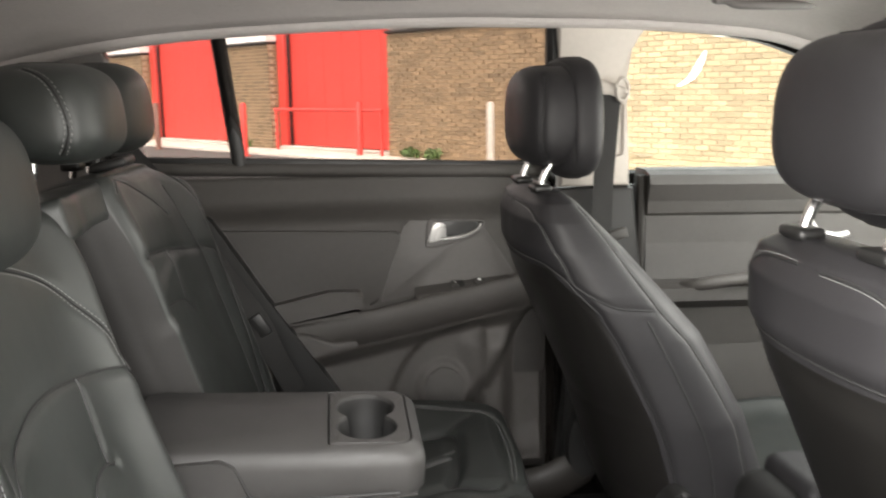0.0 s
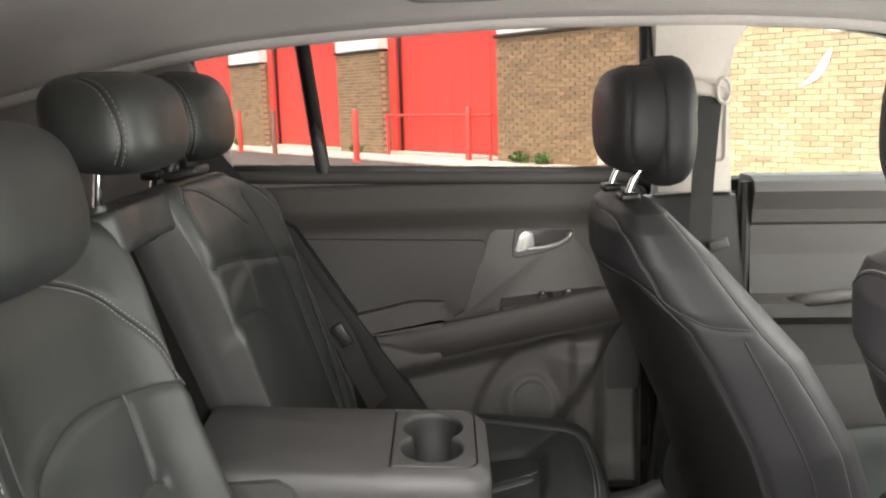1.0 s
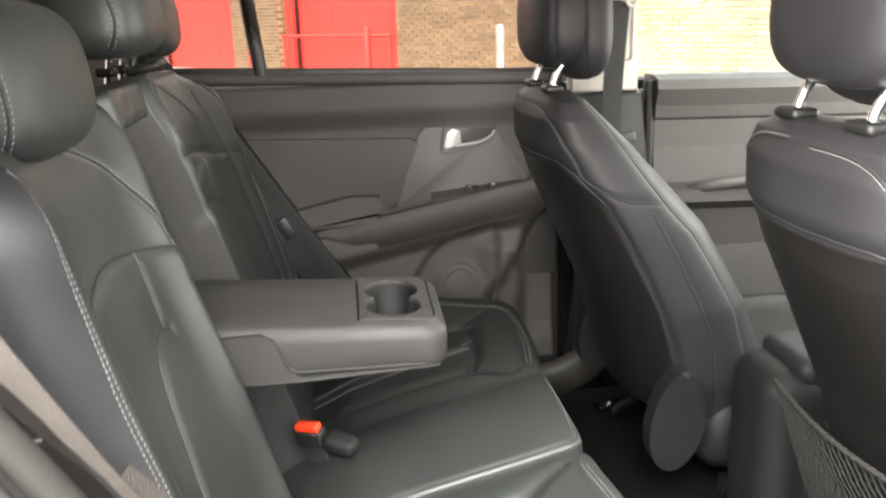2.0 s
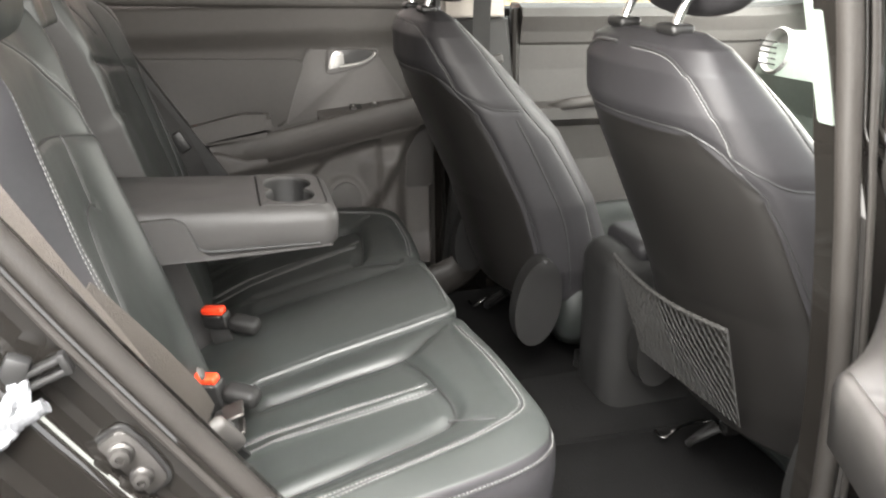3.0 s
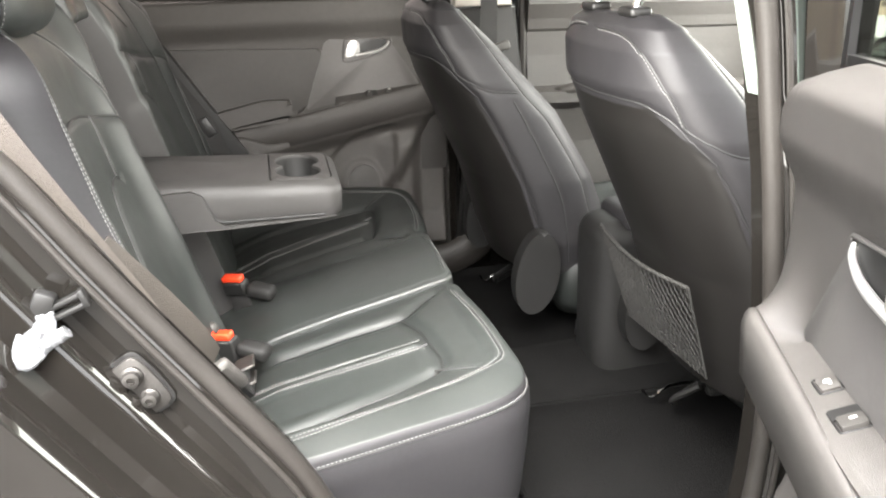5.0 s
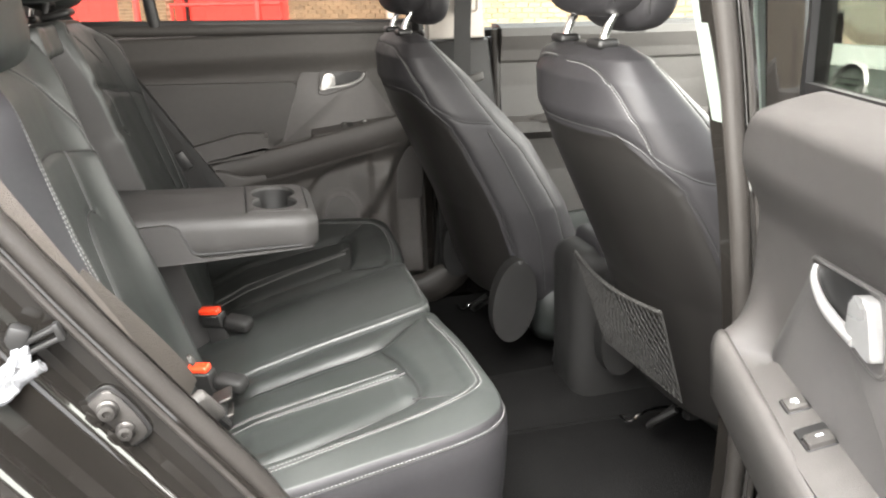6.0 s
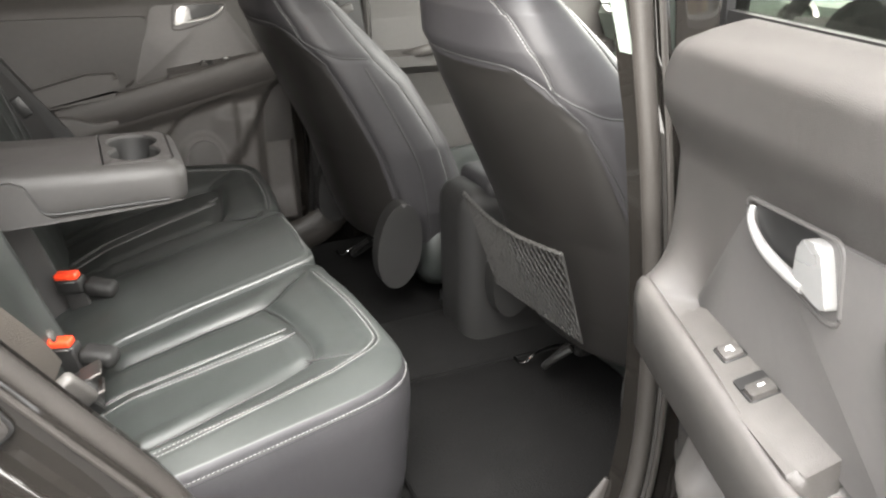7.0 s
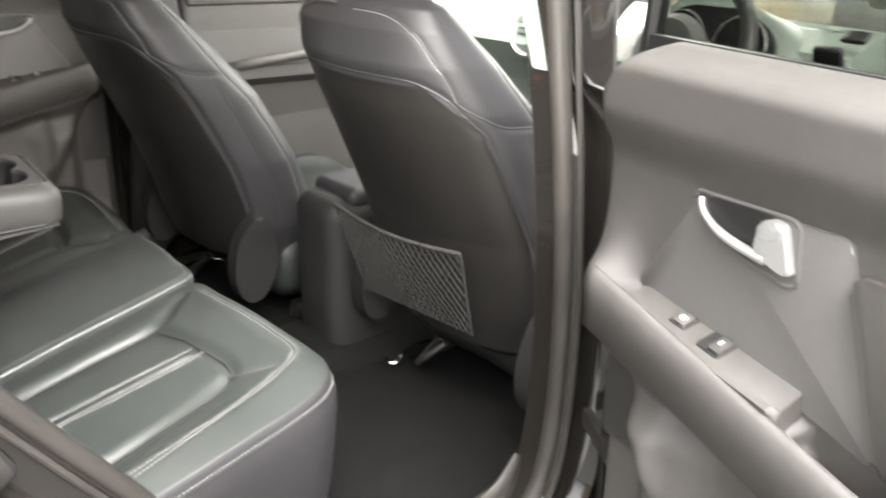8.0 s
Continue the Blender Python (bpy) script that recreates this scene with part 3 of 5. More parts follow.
# left side: outer skin, pillars, lower pillar trim
part("left_skin", rbox((3.4, 0.03, 0.90), 0.01, 1, pose(-0.1, 0.865, 0.76)), PAINT, car)
part("cargo_side", rbox((1.0, 0.04, 0.9), 0.01, 1, pose(-1.30, 0.74, 0.90)), PLASTIC, car)
part("cargo_side", rbox((1.0, 0.04, 0.9), 0.01, 1, pose(-1.30, -0.72, 0.90)), PLASTIC, car)
part("tailgate", rbox((0.05, 1.44, 0.8), 0.01, 1, pose(-1.72, 0, 0.80)), PLASTIC, car)
part("cargo_floor", rbox((1.1, 1.44, 0.04), 0.01, 1, pose(-1.2, 0, 0.62)), CARPET, car)
part("cargo_cover", rbox((0.85, 1.36, 0.03), 0.01, 2, pose(-1.22, 0, 1.13)), PLASTIC, car, "black luggage cover")
for sy in (1, -1):
    part("c_pillar_trim", prism([(-0.80, 1.53), (-0.725, 1.27), (-0.70, 1.10), (-1.6, 1.10), (-1.6, 1.36), (-1.2, 1.45)], 0.06, lambda a, b, h, sy=sy: (a, sy * (0.66 + h), b), 0.01), PILLAR_GREY, car, "grey pillar trim")
# B pillars
for sy in (1, -1):
    e = [(0.145, 1.555), (0.158, 1.45), (0.168, 1.32), (0.172, 1.190), (0.338, 1.190), (0.326, 1.28), (0.308, 1.42), (0.305, 1.49), (0.322, 1.525), (0.36, 1.552)]
    tri_y = lambda b: 0.715 - 0.20 * max(0.0, b - 1.19) - 0.06 * max(0, b - 1.45)
    if sy < 0:
        e = [(0.176, 1.555), (0.184, 1.45), (0.199, 1.32), (0.218, 1.172), (0.338, 1.172), (0.326, 1.28), (0.308, 1.42), (0.305, 1.49), (0.322, 1.525), (0.36, 1.552)]
    part("b_pillar_trim", prism(e, 0.03, lambda a, b, h, sy=sy: (a, sy * (tri_y(b) - h + 0.02), b), 0.008), TRIM_BEIGE if sy > 0 else PLASTIC_DASH, car, "pale grey pillar cover")
    part("b_pillar_lower", prism([(0.150 if sy > 0 else 0.240, 1.187 if sy > 0 else 1.169), (0.345, 1.187 if sy > 0 else 1.169), (0.375, 0.9), (0.385, 0.5), (0.17 if sy > 0 else 0.27, 0.5), (0.20 if sy > 0 else 0.27, 0.8)], 0.04, lambda a, b, h, sy=sy: (a, sy * (0.735 - h), b), 0.01), PLASTIC_BLACK, car, "dark lower pillar trim")
    if sy > 0:
        part("b_pillar_core", rbox((0.12, 0.06, 1.15), 0.02, 1, pose(0.31, 0.785, 0.98, 0, -4, 0)), PAINT, car)
    else:
        part("b_pillar_core", prism([(0.225, 1.55), (0.262, 1.15), (0.270, 0.9), (0.270, 0.5), (0.36, 0.5), (0.35, 0.9), (0.325, 1.15), (0.285, 1.55)], 0.04, lambda a, b, h: (a + 0.02 - h * 0.4, -0.715 - h, b), 0.008), PAINT, car, "glossy black pillar")
        part("front_door_seal", tube([(0.30, -0.735, 1.55), (0.338, -0.735, 1.15), (0.365, -0.735, 0.9), (0.37, -0.735, 0.5)], 0.014, 10), RUBBER, car)
part("window_frame", tube([(0.150, 0.71, 1.22), (0.148, 0.68, 1.40), (0.142, 0.655, 1.56)], 0.016, 8, flat=(1, 1)), PLASTIC_BLACK, car, "black window frame")


def pane(name, corners, material, parent, label):
    """A thin pane, given by its outer corners."""
    c = [Vector(q) for q in corners]
    nn = (c[1] - c[0]).cross(c[2] - c[0]).normalized() * 0.0035
    bm = bmesh.new()
    lo, hi = [bm.verts.new(q) for q in c], [bm.verts.new(q + nn) for q in c]
    bm.faces.new(lo[::-1]), bm.faces.new(hi)
    for k in range(len(c)):
        bm.faces.new((lo[k], lo[(k + 1) % len(c)], hi[(k + 1) % len(c)], hi[k]))
    ob = part(name, bm, material, parent, label, smooth=False)
    ob.visible_shadow = False
    return ob


part("quarter_bar", tube([(-0.535, 0.725, 1.255), (-0.564, 0.705, 1.54)], 0.016, 8, flat=(1, 0.7), up=(0, 1, 0)), PLASTIC_BLACK, car, "black window divider bar")
pane("rear_side_glass", [(-0.80, 0.735, 1.23), (0.15, 0.735, 1.23), (0.15, 0.66, 1.58), (-0.88, 0.66, 1.58)], GLASS_TINT, car, "tinted rear door glass")
pane("front_side_glass", [(0.33, 0.735, 1.19), (1.32, 0.735, 1.17), (0.80, 0.66, 1.56), (0.30, 0.66, 1.58)], GLASS_CLEAR, car, "clear front door glass")
pane("windscreen", [(0.80, 0.62, 1.53), (0.80, -0.62, 1.53), (1.55, -0.70, 1.10), (1.55, 0.70, 1.10)], GLASS_CLEAR, car, "clear windscreen")
pane("rear_window", [(-1.42, 0.6, 1.45), (-1.42, -0.6, 1.45), (-1.74, -0.65, 1.18), (-1.74, 0.65, 1.18)], GLASS_TINT, car, "tinted rear window")
for sy in (1, -1):
    pts = [(x, sy * (0.655 + 0.05 * (1.5 - z)), z + 0.03) for x, z in lip if x > 0.72]
    part("a_pillar", tube(pts, 0.035, 10, flat=(1, 1.3)), TRIM_BEIGE, car, "pale grey windscreen pillar")
part("bonnet", rbox((1.0, 1.6, 0.06), 0.03, 2, pose(2.0, 0, 1.02, 0, 6, 0)), PAINT, car, "black bonnet")
part("firewall", rbox((0.05, 1.5, 0.75), 0.01, 1, pose(1.52, 0, 0.72)), PLASTIC_BLACK, car)
part("front_wing", rbox((1.0, 0.05, 0.6), 0.03, 2, pose(2.0, -0.84, 0.75)), PAINT, car)
part("front_wing", rbox((1.0, 0.05, 0.6), 0.03, 2, pose(2.0, 0.84, 0.75)), PAINT, car)
for x in (-1.05, 1.62):
    for sy in (1, -1):
        w = part("wheel", lathe([(0.10, -0.1), (0.27, -0.1), (0.345, -0.08), (0.352, 0), (0.345, 0.08), (0.27, 0.1), (0.10, 0.1)], 36, at=pose(x, sy * 0.76, GROUND + 0.35, 90)), RUBBER, car, "black tyre")
        part("rim", lathe([(0.05, 0.105 * 1), (0.20, 0.10), (0.235, 0.108), (0.24, 0.09)], 28, at=pose(x, sy * 0.76, GROUND + 0.35, -90 * sy)), SILVER, w, "silver wheel rim")


# ---- rear doors: v runs back from the hinge edge, w inward from the trim, z up ----
def trim_w(v, z):
    """How far the door trim stands inward at (v, z)."""
    w = 0.016 * step(z, 1.235, 1.205) - 0.045 * step(z, 1.215, 1.245)
    w = w - 0.022 * step(z, 1.165, 1.100)
    lead = 0.6 * np.maximum(0, 0.945 - z)
    base = 0.980 - 0.20 * (v - 0.1)
    # the armrest shelf, its nose flowing up into the front edge, with a pull pocket behind the switch pod
    ledge = base - 0.040 * step(v, 0.333, 0.341) * step(v, 0.60, 0.50)
    flow = np.exp(-np.maximum(0, z - ledge + 0.014) / 0.024) * step(v, 0.105, 0.050)
    w = w + 0.046 * np.maximum(step(z, ledge - 0.008, ledge - 0.022), flow) * step(v, lead, lead + 0.055)
    w = w - 0.036 * step(z, base - 0.075, base - 0.125)
    w = w + 0.012 * step(z, 0.60, 0.52) + 0.026 * step(v, 0.085, 0.125) * step(z, 0.85, 0.80) * step(v, 0.24, 0.17)
    # fan-shaped speaker recess: a straight front edge and a curved rear one
    r = np.sqrt(((v - 0.165) / 0.235) ** 2 + ((z - 0.64) / 0.235) ** 2)
    fan = step(r, 1.01, 0.95) * step(v, 0.160, 0.178) * step(z, 0.60, 0.62)
    bump = np.sqrt(((v - 0.265) / 0.062) ** 2 + ((z - 0.70) / 0.075) ** 2)
    w = w - 0.018 * fan + 0.012 * step(bump, 1.05, 0.85)
    w = w - 0.07 * step(v, 0.028, -0.002) ** 2 - 0.06 * step(z, 0.50, 0.46)
    return w


LEVER = [(0.253, 1.066), (0.284, 1.058), (0.297, 1.057), (0.288, 1.084), (0.281, 1.102), (0.266, 1.103), (0.255, 1.098)]


def rear_door(name, label, to_world, glass_mat):
    d = thing(name, label, "car door")
    T = lambda v, w, z: to_world(v, w, z)
    vs, zs = np.r_[np.linspace(-0.002, 0.05, 12), np.linspace(0.06, 0.95, 110)], np.linspace(0.46, 1.236, 170)
    corner = lambda v: 0.095 * max(0.0, 1 - v / 0.085) ** 1.8
    verts, faces = [], []
    for v in vs:
        for z in zs:
            zz = z - corner(v) * float(step(z, 1.05, 1.236))
            verts.append(T(v, float(trim_w(v, zz)), zz))
    m = len(zs)
    for i in range(len(vs) - 1):
        for j in range(m - 1):
            faces.append((i * m + j, (i + 1) * m + j, (i + 1) * m + j + 1, i * m + j + 1))
    # close it to a slab
    base = len(verts)
    for v in vs:
        for z in (zs[0], zs[-1]):
            verts.append(T(v, -0.075, min(z, 1.222 - corner(v))))
    for i in range(len(vs) - 1):
        a, b = base + 2 * i, base + 2 * i + 2
        faces += [(i * m, a, b, (i + 1) * m), (i * m + m - 1, (i + 1) * m + m - 1, b + 1, a + 1), (a, a + 1, b + 1, b)]
    raw("trim_panel", verts, faces, PLASTIC_SOFT, d, "soft dark moulded door trim")
    # outer steel shell
    o = rounded([(-0.03, 0.42), (-0.03, 1.20), (0.97, 1.22), (0.90, 1.05), (0.70, 0.72), (0.62, 0.42)], 0.05)
    part("door_shell", prism(o, 0.085, lambda a, b, h: T(a, -0.165 + h, b), 0.01), PAINT, d, "black painted door shell")
    for w0 in (-0.078,):
        part("edge_seal", tube([T(a, w0, b) for a, b in o], 0.009, 8, closed=True), RUBBER, d)
    part("waist_seal", strip([T(v, -0.05, 1.222) for v in np.linspace(0.02, 0.95, 20)], [Vector(T(0, 0.006, 0)) - Vector(T(0, 0, 0))] * 20, 0.014, [(0, 0, 1)] * 20), PLASTIC_BLACK, d, "black window seal")
    # satin insert with the handle, ahead of the padded panel
    ins = rounded([(0.088, 0.970), (0.162, 1.086), (0.190, 1.101), (0.345, 1.108), (0.408, 0.918), (0.30, 0.940), (0.12, 0.967)], 0.012)
    part("insert_panel", prism(ins, 0.006, lambda a, b, h: T(a, -0.0070 + h, b), 0.003), PLASTIC_GREY, d, "satin grey insert panel")
    pad = rounded([(0.352, 1.084), (0.80, 1.100), (0.78, 0.93), (0.66, 0.91), (0.415, 0.915)], 0.02)
    part("padded_panel", prism(pad, 0.016, lambda a, b, h: T(a, -0.007 + h, b), 0.008, 3), PLASTIC, d, "padded dark vinyl panel")
    rest = rounded([(0.448, 0.900), (0.448, 0.955), (0.52, 0.958), (0.66, 0.928), (0.70, 0.905), (0.70, 0.875)], 0.012)
    part("armrest", prism(rest, 0.034, lambda a, b, h: T(a, 0.005 + h, b), 0.018, 4), PLASTIC_SOFT, d, "dark padded door armrest")
    # pull handle: bowl, silver bezel and lever
    bowl = rounded([(0.176, 1.098), (0.186, 1.082), (0.215, 1.070), (0.266, 1.066), (0.272, 1.104), (0.20, 1.104)], 0.012)
    part("handle_recess", prism(bowl, 0.004, lambda a, b, h: T(a, -0.0042 + h, b), 0.001), PLASTIC_BLACK, d, "black handle recess")
    arc = spline([(0.172, -0.001, 1.096), (0.178, 0.003, 1.086), (0.198, 0.005, 1.074), (0.226, 0.006, 1.067), (0.266, 0.007, 1.063)], 0.004)
    h = part("door_handle", tube([T(a, w, b) for a, w, b in arc], [0.0030 + 0.0024 * min(1, i / 14) for i in range(len(arc))], 10, flat=(1.0, 0.9)), SILVER, d, "satin silver door handle")
    lev = rounded(LEVER, 0.005)
    part("lever", prism(lev, 0.014, lambda a, b, hh: T(a, -0.004 + hh, b), 0.003, 3), SILVER, h, "silver pull lever")
    part("bezel", tube([T(a, -0.0012, b) for a, b in rounded([(0.163, 1.102), (0.168, 1.082), (0.195, 1.064), (0.24, 1.052), (0.286, 1.043), (0.300, 1.047), (0.294, 1.108)], 0.014)], 0.0022, 8, closed=True), PLASTIC_GREY, d, "thin moulded bezel")
    # rounded rail along the armrest's edge, closing the pull pocket
    rail = []
    for t in np.linspace(0.055, 0.84, 60):
        zb = 0.979 - 0.20 * (t - 0.1)
        back = 0.022 * float(step(t, 0.40, 0.60))
        rail.append([T(t, w - back, zb + dz) for w, dz in ((0.028, -0.075), (0.028, -0.020), (0.031, -0.004), (0.036, 0.000), (0.041, -0.001), (0.045, -0.006), (0.048, -0.018), (0.045, -0.075))])
    rv, rf = loft(rail)
    raw("armrest_rail", rv, rf, PLASTIC_SOFT, d, "soft rounded armrest rail")
    # switch pod on the armrest
    pod_c, tilt = (0.221, 0.011, 0.955), radians(74)
    U1 = Vector((1, 0, -0.10)).normalized()
    V1 = Vector((0, math.sin(tilt), -math.cos(tilt)))
    W1 = Vector((0, math.cos(tilt), math.sin(tilt)))

    def on_pod(a, b, hh):
        q = Vector(pod_c) + U1 * a + V1 * b + W1 * hh
        return T(q.x, q.y, q.z)

    po = rounded([(-0.124, -0.006), (-0.085, -0.025), (0.105, -0.025), (0.111, 0.028), (-0.03, 0.028), (-0.110, 0.014)], 0.014, 8)
    pod = part("switch_pod", prism(po, 0.030, lambda a, b, hh: on_pod(a, b, hh - 0.026), 0.009, 4), PLASTIC_SOFT, d, "satin grey switch pod")
    for c, wd, ht, nm in ((-0.042, 0.022, 0.022, "seat_heater_switch"), (0.008, 0.030, 0.027, "window_switch")):
        so = rounded([(c - wd / 2, -0.014 + 0.002), (c + wd / 2, -0.014), (c + wd / 2, -0.014 + ht), (c - wd / 2, -0.014 + ht)], 0.003)
        part("bezel", tube([on_pod(a, b, 0.0042) for a, b in so], 0.0011, 6, closed=True), PLASTIC_BLACK, pod)
        if nm == "window_switch":
            well = rounded([(c - wd / 2, -0.014), (c - 0.001, -0.014), (c - 0.001, -0.014 + ht), (c - wd / 2, -0.014 + ht)], 0.002)
            part("well", prism(well, 0.0012, lambda a, b, hh: on_pod(a, b, 0.0042 + hh)), PLASTIC_BLACK, pod, "black finger well", smooth=False)
            rock = rounded([(c, -0.012), (c + wd / 2, -0.012), (c + wd / 2, -0.016 + ht), (c, -0.016 + ht)], 0.002)
            part(nm, prism(rock, 0.006, lambda a, b, hh: on_pod(a, b, 0.004 + hh), 0.002), PLASTIC, pod, "grey window rocker switch")
            part("switch_mark", prism([(c + 0.005, -0.005), (c + 0.007, -0.005), (c + 0.007, 0.001), (c + 0.005, 0.001)], 0.0006, lambda a, b, hh: on_pod(a, b, 0.0100 + hh)), WHITE_PRINT, pod, smooth=False)
        else:
            key = rounded([(c - wd / 2 + 0.002, -0.012), (c + wd / 2 - 0.002, -0.012), (c + wd / 2 - 0.002, ht - 0.016), (c - wd / 2 + 0.002, ht - 0.016)], 0.003)
            part(nm, prism(key, 0.003, lambda a, b, hh: on_pod(a, b, 0.004 + hh), 0.001), PLASTIC_SOFT, pod, "grey seat heater switch")
            part("switch_mark", prism([(c - 0.004, -0.006), (c + 0.003, -0.006), (c + 0.003, -0.003), (c, -0.003), (c, 0.001), (c - 0.004, -0.001)], 0.0006, lambda a, b, hh: on_pod(a, b, 0.0070 + hh)), WHITE_PRINT, pod, smooth=False)
    # speaker grille low on the door
    r0 = [(0.262 + 0.045 * math.cos(t), 0.70 + 0.056 * math.sin(t)) for t in np.linspace(0, 2 * math.pi, 36, endpoint=False)]
    part("speaker_grille", prism(r0, 0.005, lambda a, b, hh: T(a, float(trim_w(0.262, 0.70)) + 0.0005 + hh, b), 0.003), PLASTIC, d, "oval black speaker grille")
    # pierced grille at the lower front corner
    gp = rounded([(0.012, 0.72), (0.010, 0.905), (0.045, 0.895), (0.085, 0.82), (0.090, 0.72)], 0.01)
    gr = part("lower_grille", prism(gp, 0.004, lambda a, b, hh: T(a, float(trim_w(0.05, 0.80)) + 0.001 + hh, b), 0.001), PLASTIC, d, "pierced dark lower grille")
    dv, df = [], []
    for i in range(20):
        for j in range(46):
            a, b = 0.013 + i * 0.0038, 0.724 + j * 0.0038 + 0.0019 * (i % 2)
            if a > 0.086 - max(0, b - 0.80) * 0.45 or b > 0.895:
                continue
            k = len(dv)
            for t in range(6):
                dv.append(T(a + 0.0012 * math.cos(t * math.pi / 3), float(trim_w(0.05, 0.80)) + 0.0056, b + 0.0012 * math.sin(t * math.pi / 3)))
            df.append(tuple(range(k, k + 6)))
    raw("perforation", dv, df, PLASTIC_BLACK, gr, smooth=False, kind="stuff")
    return d


# closed left rear door
far_door = rear_door("rear_door", "closed rear door with dark trim and silver handle", lambda v, w, z: Vector((0.17 - v, 0.742 - w, z + 0.012)), GLASS_TINT)
part("glass_seal", tube([(x, 0.727, 1.243 - 0.036 * x) for x in np.linspace(-0.79, 0.145, 30)], 0.008, 8, flat=(0.8, 1.3)), PLASTIC_BLACK, far_door, "black glass seal")
part("waist_trim", tube([(x, 0.724, 1.231 - 0.030 * x) for x in np.linspace(-0.79, 0.150, 30)], 0.013, 12, flat=(0.9, 1.1)), PLASTIC_SOFT, far_door, "soft waist edge below the glass")
# open right rear door
DH, DD, DN = Vector((0.172, -0.868, 0)), Vector((-0.206, -0.9785, 0)), Vector((-0.9785, 0.206, 0))
near_at = lambda v, w, z: DH + DD * v + DN * w + Vector((0, 0, z))
near_door = rear_door("rear_door", "wide open rear door with dark trim and silver handle", near_at, GLASS_TINT)
pane("door_glass", [near_at(0.02, -0.055, 1.23), near_at(0.95, -0.055, 1.24), near_at(0.90, -0.02, 1.60), near_at(0.10, -0.02, 1.60)], GLASS_LIGHT, near_door, "tinted door glass")
part("glass_frame", tube([near_at(0.00, -0.06, 1.18), near_at(0.02, -0.055, 1.30), near_at(0.05, -0.03, 1.60)], 0.013, 8), PLASTIC_BLACK, near_door, "black window frame")
part("hinge", rbox((0.10, 0.03, 0.06), 0.006, 2, pose(0.28, -0.83, 0.80, 0, 0, 40)), PAINT, near_door)
part("door_check", rbox((0.16, 0.014, 0.03), 0.004, 2, pose(0.25, -0.86, 0.66, 0, 0, 60)), STEEL, near_door)

# ---- front doors ----
def front_door(name, label, sy):
    d = thing(name, label, "car door")
    secs = []
    prof = [(0.735, 0.46), (0.700, 0.52), (0.705, 0.80), (0.690, 0.90), (0.655, 0.925), (0.655, 0.955), (0.715, 0.965), (0.722, 1.05), (0.722, 1.115), (0.716, 1.122), (0.712, 1.15), (0.700, 1.19), (0.705, 1.212), (0.735, 1.222), (0.80, 1.222), (0.85, 1.0), (0.85, 0.46)]
    for x in np.linspace(0.385, 1.40, 24):
        rise = 0.05 * max(0.0, (x - 1.05) / 0.35) ** 2 - 0.02 * (x - 0.4)
        secs.append([(x, sy * y, z + (rise if z > 0.85 else 0)) for y, z in prof])
    v, f = loft(secs)
    raw("trim_panel", v, f, PLASTIC, d, "dark moulded trim panel", smooth=False)
    part("edge_seal", tube([(0.375, sy * 0.73, z) for z in np.linspace(0.5, 1.21, 8)], 0.012, 8), RUBBER, d)
    part("pull_handle", tube([(x, sy * y, z) for x, y, z in spline([(0.45, 0.70, 0.94), (0.52, 0.655, 0.965), (0.75, 0.645, 0.985), (0.85, 0.70, 0.99)], 0.02)], 0.015, 10), PLASTIC_SOFT, d)
    part("door_handle", tube([(x, sy * 0.705, z) for x, z in spline([(0.78, 1.10), (0.80, 1.07), (0.85, 1.055), (0.88, 1.06)], 0.01)], 0.008, 8), SILVER, d, "satin silver handle")
    if sy < 0:
        pane("door_glass", [(0.36, -0.78, 1.22), (1.30, -0.78, 1.20), (0.82, -0.70, 1.58), (0.32, -0.70, 1.58)], GLASS_CLEAR, d, "clear door glass")
        part("door_shell", rbox((1.12, 0.06, 0.80), 0.02, 2, pose(0.88, -0.87, 0.82)), PAINT, d, "black painted door shell")
        part("window_frame", tube([(0.355, -0.80, 1.20), (0.335, -0.74, 1.40), (0.325, -0.71, 1.57)], 0.02, 8), PLASTIC_BLACK, d)
        mir = part("door_mirror", rbox((0.10, 0.20, 0.15), 0.03, 3, pose(1.12, -0.99, 1.24)), PAINT, d, "black door mirror")
        part("mirror_glass", rbox((0.004, 0.16, 0.11), 0.001, 1, pose(1.067, -0.99, 1.24)), CHROME, mir)
    return d


front_door("front_door", "closed front door, dark trim below its clear window", 1)
driver_door = front_door("front_door", "open front door beside the driver's seat", -1)
HINGE = Vector((1.40, -0.86, 0))
driver_door.matrix_world = Matrix.Translation(HINGE) @ Matrix.Rotation(radians(68), 4, "Z") @ Matrix.Translation(-HINGE)

# ---- dashboard, console, wheel ----
dash = thing("dashboard", "grey-green dashboard under the windscreen", "dashboard")
prof = [(1.42, 0.55), (1.20, 0.55), (1.12, 0.75), (1.10, 0.92), (1.06, 1.02), (1.09, 1.10), (1.18, 1.135), (1.40, 1.12), (1.50, 1.08)]
secs = [[(x + 0.03 * (abs(y) / 0.7) ** 2, y, z + 0.015 * (1 - (y / 0.7) ** 2)) for x, z in prof] for y in np.linspace(-0.70, 0.70, 21)]
v, f = loft(secs)
raw("fascia", v, f, PLASTIC_DASH, dash, "grey-green grained fascia", smooth=False)
secs = [[(1.07 + 0.14 * s, -0.415 + 0.19 * c, 1.06 + 0.145 * math.sin(a) * (1 - 0.3 * s)) for a in np.linspace(0, math.pi, 16) for c in (math.cos(a),)] for s in (0, 0.5, 1.2)]
v, f = loft(secs)
raw("instrument_cowl", v, f, PLASTIC_DASH, dash, "grey-green instrument cowl")
face = [(0.155 * math.cos(a), 0.085 * math.sin(a) - (0.02 if math.sin(a) < 0 else 0)) for a in np.linspace(0, 2 * math.pi, 40, endpoint=False)]
